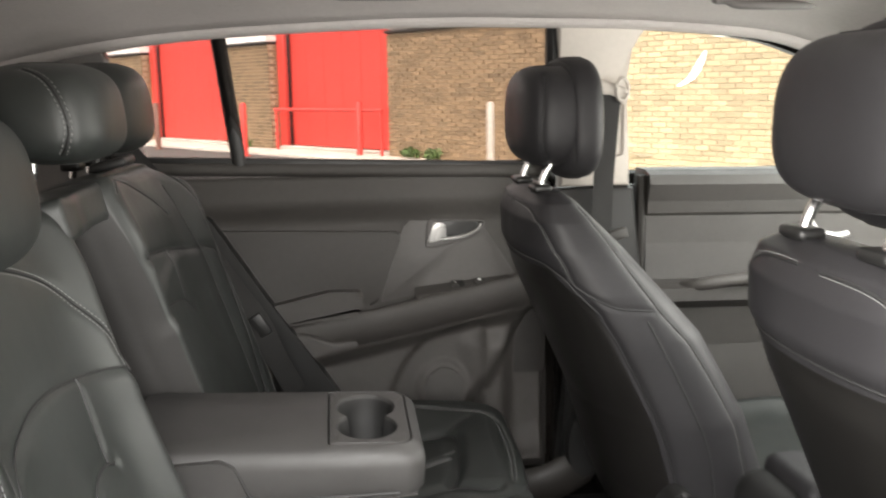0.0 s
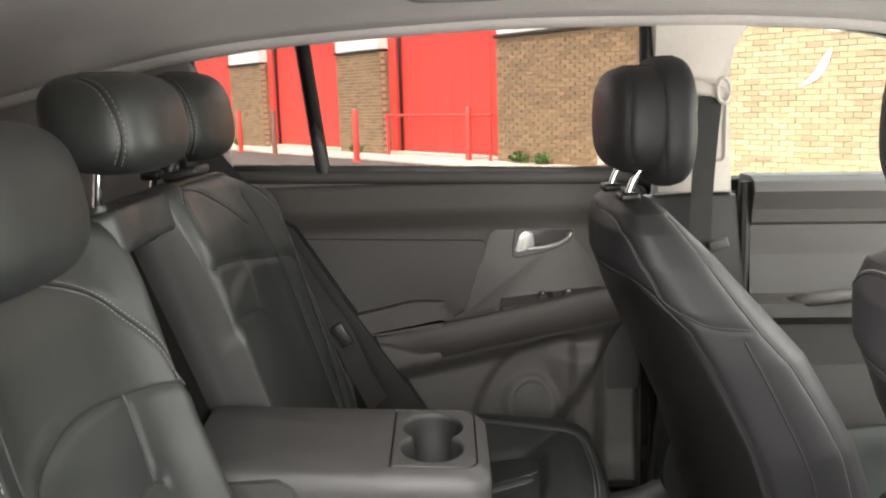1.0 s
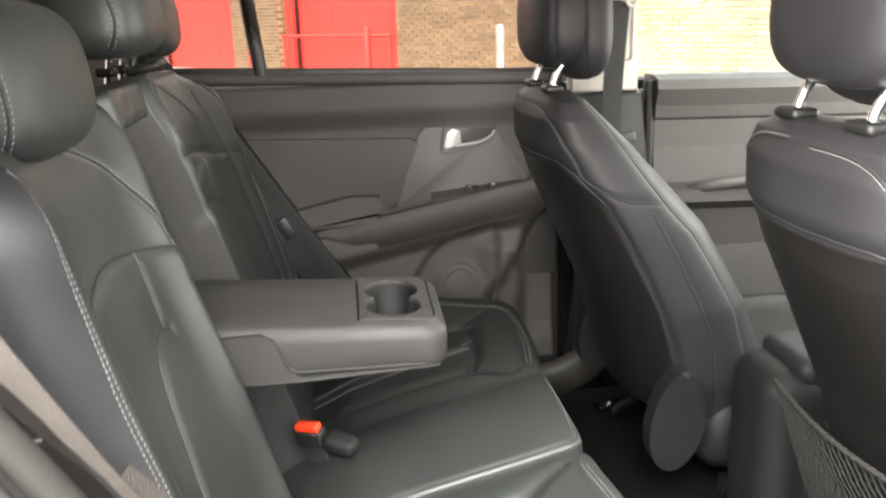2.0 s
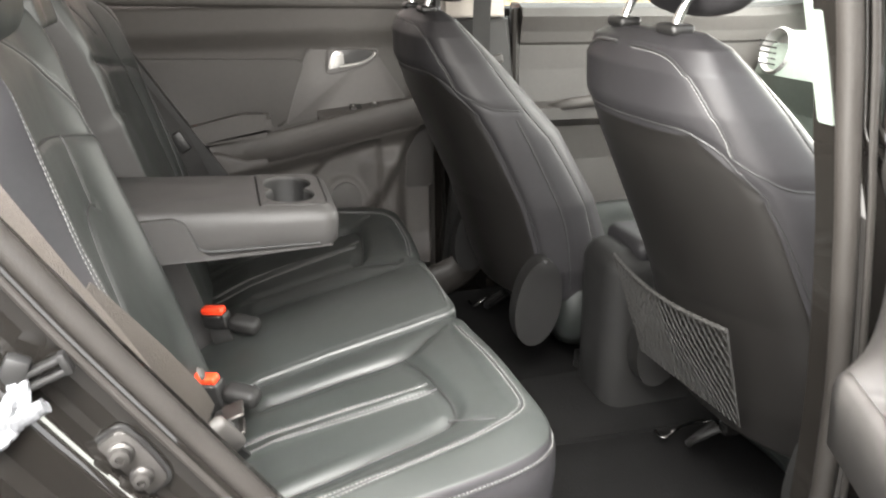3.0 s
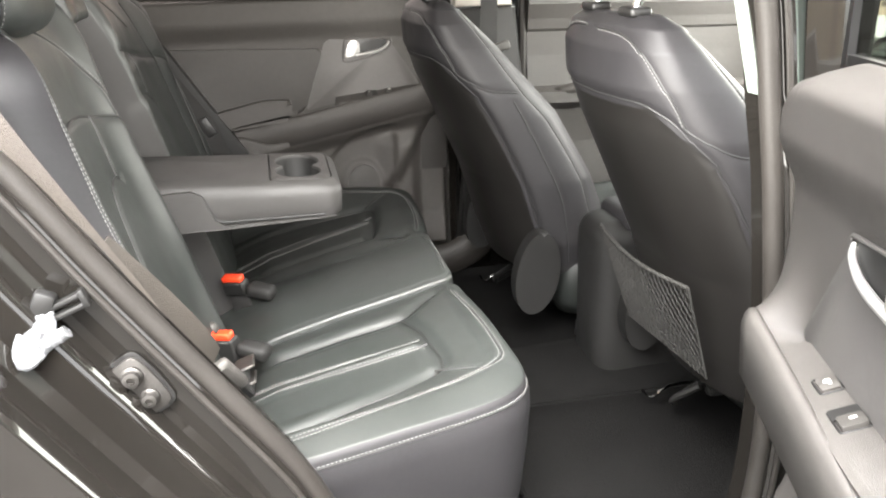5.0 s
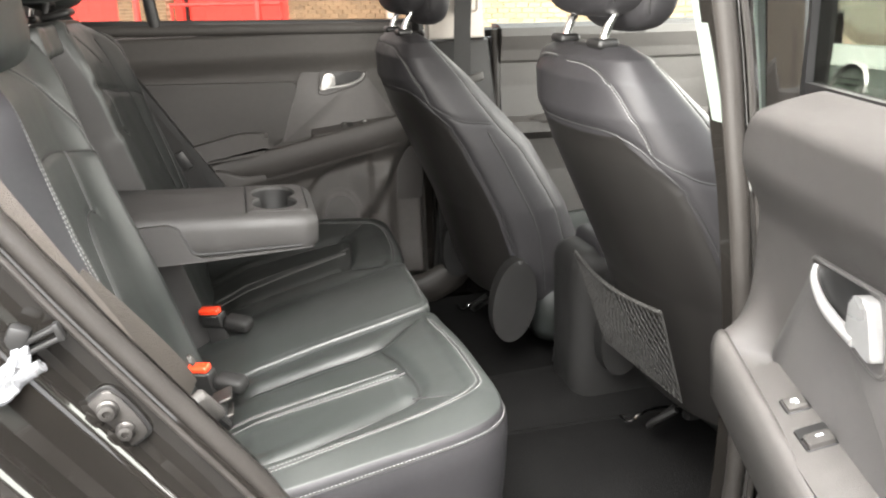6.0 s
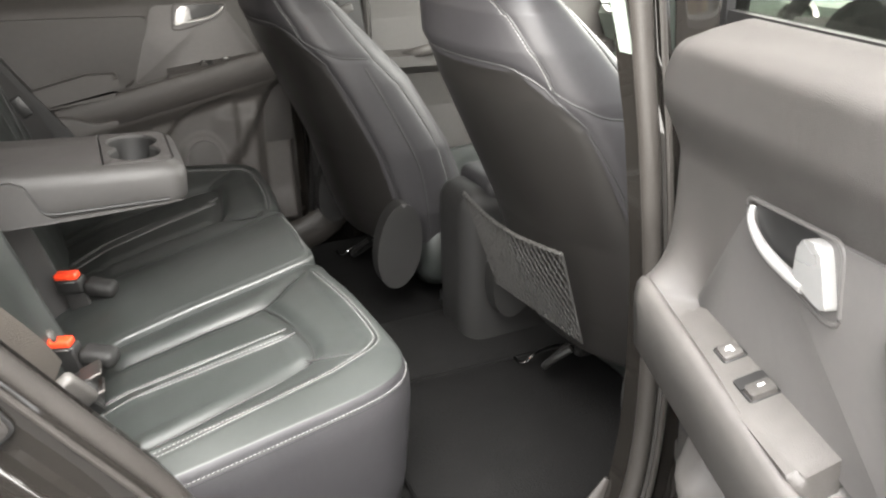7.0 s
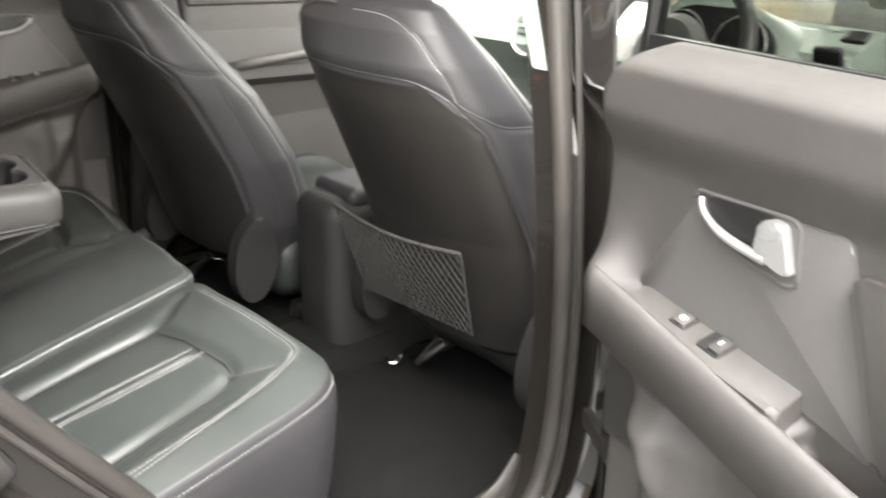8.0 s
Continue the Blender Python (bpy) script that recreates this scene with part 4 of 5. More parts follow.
dial = part("instrument_panel", prism(face, 0.012, lambda a, b, h: (1.066 - h + 0.2 * b, -0.415 + a, 1.10 + b), 0.004), LEATHER_SIDE, dash, "dark oval instrument panel")
for c in (-0.075, 0.075):
    part("gauge_ring", tube([(1.052 + 0.2 * 0.062 * math.sin(a), -0.415 + c + 0.062 * math.cos(a), 1.105 + 0.062 * math.sin(a)) for a in np.linspace(0, 2 * math.pi, 36, endpoint=False)], 0.003, 6, closed=True), SILVER, dial, "silver gauge ring")
for y, z in ((0.62, 1.085), (0.14, 1.06), (-0.10, 1.06)):
    vent = part("air_vent", lathe([(0.062, -0.03), (0.066, 0.012), (0.060, 0.020), (0.052, 0.008), (0.050, -0.01)], 28, at=pose(1.085 + 0.03 * (abs(y) / 0.7) ** 2, y, z, 0, -75, 0)), SILVER, dash, "round silver air vent ring")
    for k in range(5):
        part("slat", rbox((0.006, 0.075, 0.004), 0.001, 1, pose(1.07, y, z - 0.03 + k * 0.015)), PLASTIC_BLACK, vent)
part("side_vent", rbox((0.02, 0.062, 0.055), 0.010, 3, pose(1.090, -0.668, 1.10, 0, -20, 0)), PLASTIC_BLACK, dash, "square black side vent")
part("demister_slot", rbox((0.035, 0.05, 0.012), 0.005, 3, pose(1.135, -0.695, 1.142, 0, -30, 0)), PLASTIC_BLACK, dash, "dark demister slot")
part("screen", rbox((0.01, 0.20, 0.11), 0.004, 2, pose(1.075, 0.02, 1.00, 0, -15, 0)), PLASTIC_BLACK, dash, "black centre display")
wheel = thing("steering_wheel", "black leather steering wheel ahead of the driver's seat", "steering wheel", pose(0.965, -0.375, 1.085, 0, -66, 0))
part("rim", tube([(0.185 * math.cos(a), 0.185 * math.sin(a), 0) for a in np.linspace(0, 2 * math.pi, 48, endpoint=False)], 0.017, 12, closed=True), WHEEL, wheel)
part("hub", lathe([(0.03, -0.05), (0.085, -0.03), (0.09, 0.0), (0.07, 0.022), (0.02, 0.028)], 28), WHEEL, wheel)
for a in (90, 270, 180):
    c, s = math.cos(radians(a)), math.sin(radians(a))
    part("spoke", strip([(c * r, s * r, -0.01) for r in (0.07, 0.12, 0.18)], [(-s * w, c * w, 0) for w in (0.035, 0.025, 0.022)], 0.016, [(0, 0, 1)] * 3), SILVER, wheel, "silver spoke")
part("column", tube([(0, 0, -0.04), (0, 0, -0.22)], 0.05, 14), PLASTIC_BLACK, wheel)
console = thing("centre_console", "charcoal plastic console between the front seats", "console")
part("body", rbox((0.82, 0.165, 0.37), 0.045, 6, pose(0.705, -0.005, 0.615)), MATTE_BLACK, console)
part("armrest_lid", rbox((0.30, 0.155, 0.05), 0.022, 5, pose(0.50, -0.005, 0.797)), LEATHER_SIDE, console, "black padded lid")
part("handbrake", tube([(0.72, -0.05, 0.73), (0.85, -0.05, 0.80), (0.92, -0.05, 0.83)], 0.016, 10), LEATHER, console)
part("gear_lever", tube([(0.98, 0.03, 0.74), (0.97, 0.03, 0.83)], 0.012, 10), CHROME, console)
part("gear_knob", lathe([(0.012, -0.03), (0.026, -0.01), (0.028, 0.015), (0.015, 0.033)], 18, at=pose(0.97, 0.03, 0.85)), PLASTIC_BLACK, console)

# ---- front seats ----
ZL = [-0.645, -0.622, -0.55, -0.40, -0.25, -0.17, -0.10, -0.05, -0.02, -0.004]
XR = [0.190, 0.156, 0.130, 0.085, 0.018, -0.018, -0.043, -0.045, -0.034, -0.012]
XF = [0.43, 0.43, 0.42, 0.365, 0.280, 0.206, 0.140, 0.088, 0.058, 0.034]
WW = [0.200, 0.224, 0.238, 0.242, 0.232, 0.222, 0.203, 0.182, 0.160, 0.120]


def seat_back_mesh():
    secs = []
    zs = np.r_[np.linspace(-0.645, -0.05, 160), np.linspace(-0.046, -0.004, 14)]
    for z in zs:
        xr, xf, w = (np.interp(z, ZL, q) for q in (XR, XF, WW))
        sec = []
        for a in np.linspace(0, 2 * math.pi, 230, endpoint=False):
            c, s = math.cos(a), math.sin(a)
            e = 2 / (3.4 if c > 0 else 2.5)
            x, y = math.copysign(abs(c) ** e, c), math.copysign(abs(s) ** e, s)
            px = (xr + xf) / 2 + x * (xf - xr) / 2
            # hollow front between the bolsters, domed back
            if x > 0:
                px -= 0.055 * max(0, 1 - (y / 0.75) ** 2) * float(step(z, -0.08, -0.25)) * x
            else:
                px += 0.02 * (y * y - 0.3) * -x * float(step(z, -0.05, -0.2))
            # the back panel sits a little inside the leather above it
            arch = -0.125 - 0.10 * max(0, (abs(y) - 0.70) / 0.3) ** 1.5
            if x < -0.2:
                px += 0.003 * float(step(z, arch + 0.004, arch - 0.014)) * min(1.0, (-x - 0.2) * 3)
            sec.append((px, y * w, z))
        secs.append(sec)
    return loft(secs)


def headrest_mesh(hw, d0, d1, z0, z1, lean=0.0, flare=0.0):
    """A padded headrest: half-width, depth range, height range."""
    secs = []
    for k in np.linspace(0.02, 0.98, 44):
        th = math.pi * k
        zz = -math.copysign(abs(math.cos(th)) ** 0.62, math.cos(th))
        rr = max(0.05, (1 - abs(zz) ** 3.2)) ** (1 / 3.2)
        z = (z0 + z1) / 2 + zz * (z1 - z0) / 2
        sec = []
        for a in np.linspace(0, 2 * math.pi, 96, endpoint=False):
            c, s = math.cos(a), math.sin(a)
            e = 2 / 3.0
            x, y = math.copysign(abs(c) ** e, c), math.copysign(abs(s) ** e, s)
            w = hw * (1 - flare * max(0, zz)) * rr
            sec.append(((d0 + d1) / 2 + x * (d1 - d0) / 2 * rr + lean * (z - z0), y * w, z))
        secs.append(sec)
    return loft(secs)


def front_seat(label, at):
    s = thing("front_seat", label, "car seat", at, group="front seats")
    v, f = seat_back_mesh()
    seams = []
    for m in (1, -1):
        seams += [
            ([(-0.03, 0.02 * m, -0.026), (-0.03, 0.10 * m, -0.028), (-0.03, 0.15 * m, -0.045), (-0.015, 0.185 * m, -0.085), (0.0, 0.208 * m, -0.125), (0.008, 0.216 * m, -0.157)], 0.006, 0.0015, 1),
            ([(0.008, 0.216 * m, -0.157), (0.05, 0.235 * m, -0.175), (0.10, 0.24 * m, -0.188), (0.165, 0.235 * m, -0.193)], 0.006, 0.0015, 0),
            ([(0.055, 0.15 * m, -0.02), (0.085, 0.18 * m, -0.07), (0.13, 0.21 * m, -0.13), (0.18, 0.235 * m, -0.19), (0.24, 0.24 * m, -0.26), (0.31, 0.245 * m, -0.38), (0.35, 0.245 * m, -0.55)], 0.006, 0.0015, 1),
            ([(-0.045, 0.0 * m, -0.122), (-0.04, 0.08 * m, -0.122), (-0.03, 0.14 * m, -0.127), (-0.012, 0.185 * m, -0.143), (0.008, 0.216 * m, -0.17), (0.064, 0.234 * m, -0.225), (0.120, 0.24 * m, -0.315), (0.183, 0.242 * m, -0.45), (0.215, 0.238 * m, -0.60)], 0.008, 0.003, 0),
            ([(0.15, 0.25 * m, -0.21), (0.205, 0.25 * m, -0.32), (0.26, 0.25 * m, -0.45), (0.28, 0.245 * m, -0.60)], 0.007, 0.0015, 0),
        ]
    back = upholster("backrest", v, f, LEATHER_SIDE, s, seams, "black leather backrest with pale stitching")
    back.data.materials.append(LEATHER_BACK)
    for p in back.data.polygons:
        c = p.center
        w = float(np.interp(c.z, ZL, WW))
        yy = min(1.0, abs(c.y) / w)
        mid = np.interp(c.z, ZL, XR) * 0.71 + np.interp(c.z, ZL, XF) * 0.29
        if c.z < -0.128 - 0.10 * max(0, (yy - 0.70) / 0.3) ** 1.5 and c.x < mid:
            p.material_index = 1
    # cushion
    o = rounded([(0.26, -0.235), (0.62, -0.25), (0.70, -0.22), (0.70, 0.22), (0.62, 0.25), (0.26, 0.235)], 0.06, 10)
    v, f = pillow(even(o, 0.012), ((0.40, 0), (0.55, 0)), ((0.03, -0.74), (0.0, -0.70), (0.0, -0.62), (0.012, -0.59)),
                  lambda a, b, e: -0.575 + 0.03 * np.clip((np.abs(b) - 0.12) / 0.1, 0, 1) ** 2 + 0.05 * (a - 0.4), 20)
    upholster("cushion", v, f, LEATHER, s, (), "black leather cushion")
    # recliner covers
    for m in (1, -1):
        egg = [(0.195 + 0.052 * math.cos(t) + 0.012 * math.sin(t), -0.612 + (0.105 if math.sin(t) > 0 else 0.09) * math.sin(t)) for t in np.linspace(0, 2 * math.pi, 72, endpoint=False)]
        part("recliner_cover", prism(egg, 0.040, lambda a, b, h, m=m: (a, m * (0.225 + h), b), 0.009, 3), MATTE_BLACK, s, "black plastic recliner cover")
    # runners
    for m in (1, -1):
        part("rail", rbox((0.36, 0.035, 0.035), 0.006, 2, pose(0.50, m * 0.19, -0.785)), PLASTIC_BLACK, s, "black seat rail")
        part("rail_foot", rbox((0.05, 0.03, 0.025), 0.01, 2, pose(0.34, m * 0.19, -0.80)), PLASTIC_BLACK, s)
    part("slide_bar", tube([(x, y, z) for x, y, z in spline([(0.168, 0.186, -0.772), (0.175, 0.175, -0.782), (0.186, 0.167, -0.780), (0.198, 0.164, -0.767), (0.24, 0.172, -0.760), (0.33, 0.19, -0.78)], 0.004)], 0.0032, 8), CHROME, s, "bright steel lever end")
    part("harness", tube(spline([(0.22, 0.05, -0.70), (0.19, 0.08, -0.735), (0.20, 0.11, -0.76), (0.26, 0.13, -0.74)], 0.01), 0.007, 8), PLASTIC_BLACK, s, "black cable harness")
    # headrest
    hv, hf = headrest_mesh(0.137, -0.038, 0.088, 0.036, 0.214, 0.0, 0.10)
    seams = [([(-0.008, yy, 0.03), (-0.012, yy * 1.03, 0.10), (-0.008, yy, 0.17), (-0.002, yy * 0.8, 0.204)], 0.005, 0.0025, 0) for yy in (0.127, -0.127)]
    hr = upholster("headrest", hv, hf, LEATHER_SIDE, s, seams, "black leather headrest")
    hv, hf = headrest_mesh(0.142, 0.026, 0.112, 0.012, 0.228, 0.0, 0.12)
    seams = [([(0.040, yy, 0.02), (0.036, yy * 1.06, 0.09), (0.034, yy * 1.0, 0.16), (0.036, yy * 0.8, 0.212), (0.036, 0, 0.226)], 0.004, 0.002, 0) for yy in (0.130, -0.130)]
    upholster("front_pad", hv, hf, LEATHER_SIDE, hr, seams, "rounded front pad with a piped edge")
    for m in (1, -1):
        part("headrest_post", tube(spline([(0.0, 0.075 * m, -0.02), (0.002, 0.075 * m, 0.005), (0.012, 0.075 * m, 0.030), (0.03, 0.075 * m, 0.055)], 0.006), 0.0065, 12), CHROME, hr, "chrome post")
        part("post_collar", rbox((0.034, 0.05, 0.014), 0.006, 3, pose(0.0, 0.075 * m, 0.0)), PLASTIC_BLACK, s, "black post collar")
    return s


passenger = front_seat("black leather front passenger seat set back, headrest raised", pose(0.031, 0.375, 1.238))
driver = copy_thing(passenger, pose(0.186, -0.375, 1.250))
tagged(driver, "black leather driver's seat with a net pocket on its back")


def net_pocket(parent):
    """A stretched net on the seat's back, hung from an elastic cord."""
    tl, tr, br, bl = Vector((0.090, 0.232, -0.424)), Vector((0.073, -0.163, -0.402)), Vector((0.134, -0.130, -0.580)), Vector((0.152, 0.215, -0.618))
    q = lambda a, b: (tl * (1 - a) + tr * a) * (1 - b) + (bl * (1 - a) + br * a) * b + Vector((-0.014 * math.sin(math.pi * a) * math.sin(math.pi * min(1, b * 0.8 + 0.2)) - 0.006, 0, -0.012 * math.sin(math.pi * a) * (1 - b)))
    sv, sf = [], []

    def strand(a0, b0, a1, b1, wav):
        pts = [q(a0 + (a1 - a0) * t, b0 + (b1 - b0) * t) + Vector((-0.0008 * math.sin(wav + 40 * t), 0, 0)) for t in np.linspace(0, 1, 14)]
        k = len(sv)
        for i, p in enumerate(pts):
            d = (pts[min(i + 1, 13)] - pts[max(i - 1, 0)]).normalized()
            s1 = d.cross(Vector((-1, 0, -0.35))).normalized() * 0.0011
            sv.extend((p + s1, p - s1, p + Vector((-0.0016, 0, 0))))
        for i in range(13):
            for j in range(3):
                sf.append((k + i * 3 + j, k + i * 3 + (j + 1) % 3, k + i * 3 + 3 + (j + 1) % 3, k + i * 3 + 3 + j))

    n, slope = 22, 0.34
    for i in range(-22, n + 22):
        a = i / n
        for sg in (1, -1):
            a0, a1, b0, b1 = a, a + sg * slope, 0.0, 1.0
            lo, hi = min(a0, a1), max(a0, a1)
            if hi < 0 or lo > 1:
                continue
            if a0 < 0 or a0 > 1:
                b0 = ((0 if a0 < 0 else 1) - a0) / (a1 - a0)
            if a1 < 0 or a1 > 1:
                b1 = ((0 if a1 < 0 else 1) - a0) / (a1 - a0)
            if b1 - b0 > 0.03:
                strand(a + sg * slope * b0, b0, a + sg * slope * b1, b1, i)
    net = raw("net_pocket", sv, sf, NET, parent, "grey stretch net pocket", smooth=False)
    part("cord", tube([q(t, 0.0) + Vector((-0.001 + 0.0012 * math.sin(t * 160), 0, 0.0012 * math.cos(t * 160))) for t in np.linspace(0, 1, 90)], 0.0035, 8), NET, net, "elastic top cord")
    for side in (0, 1):
        part("cord", tube([q(side, t) for t in np.linspace(0, 1, 20)], 0.002, 6), NET, net)


net_pocket(driver)
part("tag", rbox((0.012, 0.004, 0.022), 0.001, 1, pose(0.150, -0.228, -0.150, 0, 35, 0)), PLASTIC_BLACK, driver, "small black sewn tag")
part("side_shield", prism(rounded([(0.16, -0.585), (0.30, -0.545), (0.62, -0.62), (0.62, -0.74), (0.20, -0.74)], 0.03), 0.03, lambda a, b, h: (a, -0.235 - h, b), 0.012, 4), LEATHER_SIDE, driver, "dark plastic seat side shield")


# ---- rear bench ----
bench = thing("rear_seat", "black leather rear bench with contrast stitching, armrest folded down", "car seat")
MID = -0.01


def flip(p, m):
    """Mirrors a place (x, y, z) across the bench's middle for m = -1."""
    return (p[0], p[1] if m > 0 else 2 * MID - p[1], *p[2:])


EDGE_X, EDGE_Y = [-0.55, -0.37, -0.20, -0.08, -0.025, 0.02], [-0.725, -0.70, -0.655, -0.620, -0.588, -0.545]


def cushion_base(x):
    return np.interp(x, [-0.55, -0.45, -0.37, -0.25, -0.12, -0.05, -0.01, 0.05], [0.585, 0.634, 0.668, 0.700, 0.730, 0.748, 0.752, 0.750])


def outer_top(x, y, e):
    lat = y - np.interp(x, EDGE_X, EDGE_Y)
    rim = 1 - step(lat, 0.055, 0.165)
    inner = np.exp(-(((y + 0.147) / 0.05) ** 2))
    z = cushion_base(x)
    z = z + (0.752 - z) * rim * 0.92 + 0.006 * inner
    # sunken insert with its raised ribs
    ins = step(x, -0.115, -0.150) * step(y, -0.492, -0.455) * step(-y, 0.232, 0.262)
    z = z - 0.005 * ins + 0.005 * ins * np.exp(-(((y + 0.362) / 0.012) ** 2))
    return z - 0.014 * np.clip(1 - e / 0.060, 0, 1) ** 1.4 - 0.004 * np.clip(1 - e / 0.010, 0, 1) ** 2


def centre_top(x, y, e):
    z = cushion_base(x) + 0.018 - 0.02 * ((y - MID) / 0.14) ** 2
    return z - 0.014 * np.clip(1 - e / 0.02, 0, 1) ** 2


SIDES = ((0.05, 0.462), (0.022, 0.50), (0.010, 0.56), (0.002, 0.63), (-0.003, 0.69), (-0.002, 0.714), (0.001, 0.726), (0.004, 0.732))
plan = spline([(-0.03, -0.155), (-0.012, -0.22), (0.0, -0.32), (0.004, -0.42), (0.005, -0.50), (-0.001, -0.548), (-0.025, -0.588), (-0.08, -0.620), (-0.20, -0.655), (-0.37, -0.70), (-0.53, -0.725), (-0.545, -0.70), (-0.545, -0.40), (-0.545, -0.19), (-0.53, -0.17), (-0.45, -0.165), (-0.25, -0.158), (-0.10, -0.153)], 0.0065, closed=True)
for m in (1, -1):
    low = lambda v, m=m: np.c_[v[:, 0], v[:, 1] if m > 0 else 2 * MID - v[:, 1], v[:, 2]]
    v, f = pillow(plan, ((-0.40, -0.40), (-0.20, -0.36)), SIDES, outer_top, 76)
    # the sides follow the falling top towards the backrest
    v = v.copy()
    fall = 0.752 - (outer_top(v[:, 0], v[:, 1], np.full(len(v), 1.0)))
    side = np.zeros(len(v))
    side[:len(plan) * len(SIDES)] = 1
    v[:, 2] -= side * fall * np.clip((v[:, 2] - 0.46) / 0.28, 0, 1)
    v = low(v)
    T = lambda pts, m=m: [flip((x, y, float(outer_top(np.array(x), np.array(y), np.array(1.0)))), m) for x, y in pts]
    D = lambda pts, m=m: [flip((x, y, float(outer_top(np.array(x), np.array(y), np.array(1.0))) - 0.024), m) for x, y in pts]
    seams = [
        (T([(-0.040, -0.195), (-0.030, -0.25), (-0.020, -0.34), (-0.018, -0.44), (-0.024, -0.482), (-0.046, -0.512), (-0.078, -0.530), (-0.14, -0.560), (-0.335, -0.638), (-0.48, -0.682)]), 0.006, 0.0025, 2),
        (D([(0.010, -0.30), (0.014, -0.42), (0.015, -0.50), (0.009, -0.552), (-0.020, -0.597), (-0.077, -0.630), (-0.197, -0.665), (-0.367, -0.710), (-0.50, -0.735)]), 0.004, 0.0015, 1),
        (T([(-0.131, -0.350), (-0.25, -0.342), (-0.35, -0.332), (-0.45, -0.320)]), 0.006, 0.002, 2),
        (T([(-0.122, -0.376), (-0.25, -0.371), (-0.35, -0.362), (-0.45, -0.352)]), 0.006, 0.002, 2),
        (T([(-0.075, -0.188), (-0.10, -0.205), (-0.147, -0.241), (-0.25, -0.243), (-0.38, -0.240)]), 0.014, 0.011, 0),
        (T([(-0.147, -0.241), (-0.128, -0.30), (-0.118, -0.37), (-0.113, -0.43), (-0.128, -0.466), (-0.20, -0.483), (-0.32, -0.497), (-0.45, -0.505)]), 0.014, 0.012, 0),
        (T([(-0.128, -0.466), (-0.10, -0.49), (-0.07, -0.510)]), 0.006, 0.003, 0),
    ]
    cush = upholster("outer_cushion", v, f, LEATHER, bench, seams, "black leather outer seat cushion")
    cush.data.materials.append(LEATHER_SIDE)
    for p in cush.data.polygons:
        if abs(p.normal.z) < 0.5 and p.center.z < outer_top(p.center.x, p.center.y if m > 0 else 2 * MID - p.center.y, 1.0) - 0.012 and p.center.x > -0.54:
            p.material_index = 1
plan_c = even(rounded([(-0.024, -0.146), (-0.545, -0.158), (-0.545, 0.138), (-0.024, 0.126)], 0.02, 8), 0.0085)
v, f = pillow(plan_c, ((-0.40, MID), (-0.16, MID)), SIDES[:-2] + ((0.001, 0.745), (0.004, 0.756)), centre_top, 40)
side = np.zeros(len(v))
side[:len(plan_c) * len(SIDES)] = 1
v[:, 2] -= side * (0.77 - centre_top(v[:, 0], v[:, 1] * 0 + MID, np.full(len(v), 1.0))) * np.clip((v[:, 2] - 0.46) / 0.28, 0, 1)
C = lambda pts: [(x, y, float(centre_top(np.array(x), np.array(y), np.array(1.0)))) for x, y in pts]
upholster("centre_cushion", v, f, LEATHER, bench, [(C([(-0.038, -0.11), (-0.034, MID), (-0.038, 0.09)]), 0.004, 0.003, 1)], "smooth black leather centre cushion")

# backrest: height z, across y, h forward of the leaning face
BZ, BX = [0.58, 0.70, 0.85, 1.05, 1.23, 1.34], [-0.445, -0.478, -0.522, -0.588, -0.636, -0.662]


def lean(v):
    return np.c_[np.interp(v[:, 0], BZ, BX) + 0.95 * v[:, 2], v[:, 1], v[:, 0] + 0.28 * v[:, 2]]


def back_top(z, y, e, outer=-0.60, inner=-0.175, inner_h=0.042):
    h = 0.044 * np.exp(-(((y - outer) / 0.075) ** 2)) * step(z, 0.62, 0.80) + inner_h * np.exp(-(((y - inner) / 0.055) ** 2))
    ins = step(z, 1.15 - 0.9 * (y + 0.40) ** 2, 1.125 - 0.9 * (y + 0.40) ** 2) * step(y, -0.55, -0.51)
    h = h + 0.006 * ins - 0.012 * step(z, 1.20, 1.30)
    return h - (0.022 - 0.014 * step(-y, 0.50, 0.57)) * np.clip(1 - e / 0.035, 0, 1) ** 2


BSIDES = ((0.02, -0.13), (0.006, -0.12), (0.0, -0.08), (0.0, -0.045), (0.003, -0.026), (0.008, -0.015))
bplan_far = even(rounded([(0.60, -0.585), (0.60, -0.150), (0.90, -0.146), (0.95, -0.142), (1.10, -0.118), (1.24, -0.088), (1.306, -0.085), (1.308, -0.30), (1.302, -0.50), (1.24, -0.592), (1.00, -0.632), (0.75, -0.640)], 0.035, 8), 0.0065)
bplan = even(rounded([(0.60, -0.585), (0.60, -0.18), (0.90, -0.176), (1.30, -0.178), (1.308, -0.30), (1.302, -0.50), (1.24, -0.592), (1.00, -0.622), (0.75, -0.615)], 0.05, 10), 0.0065)
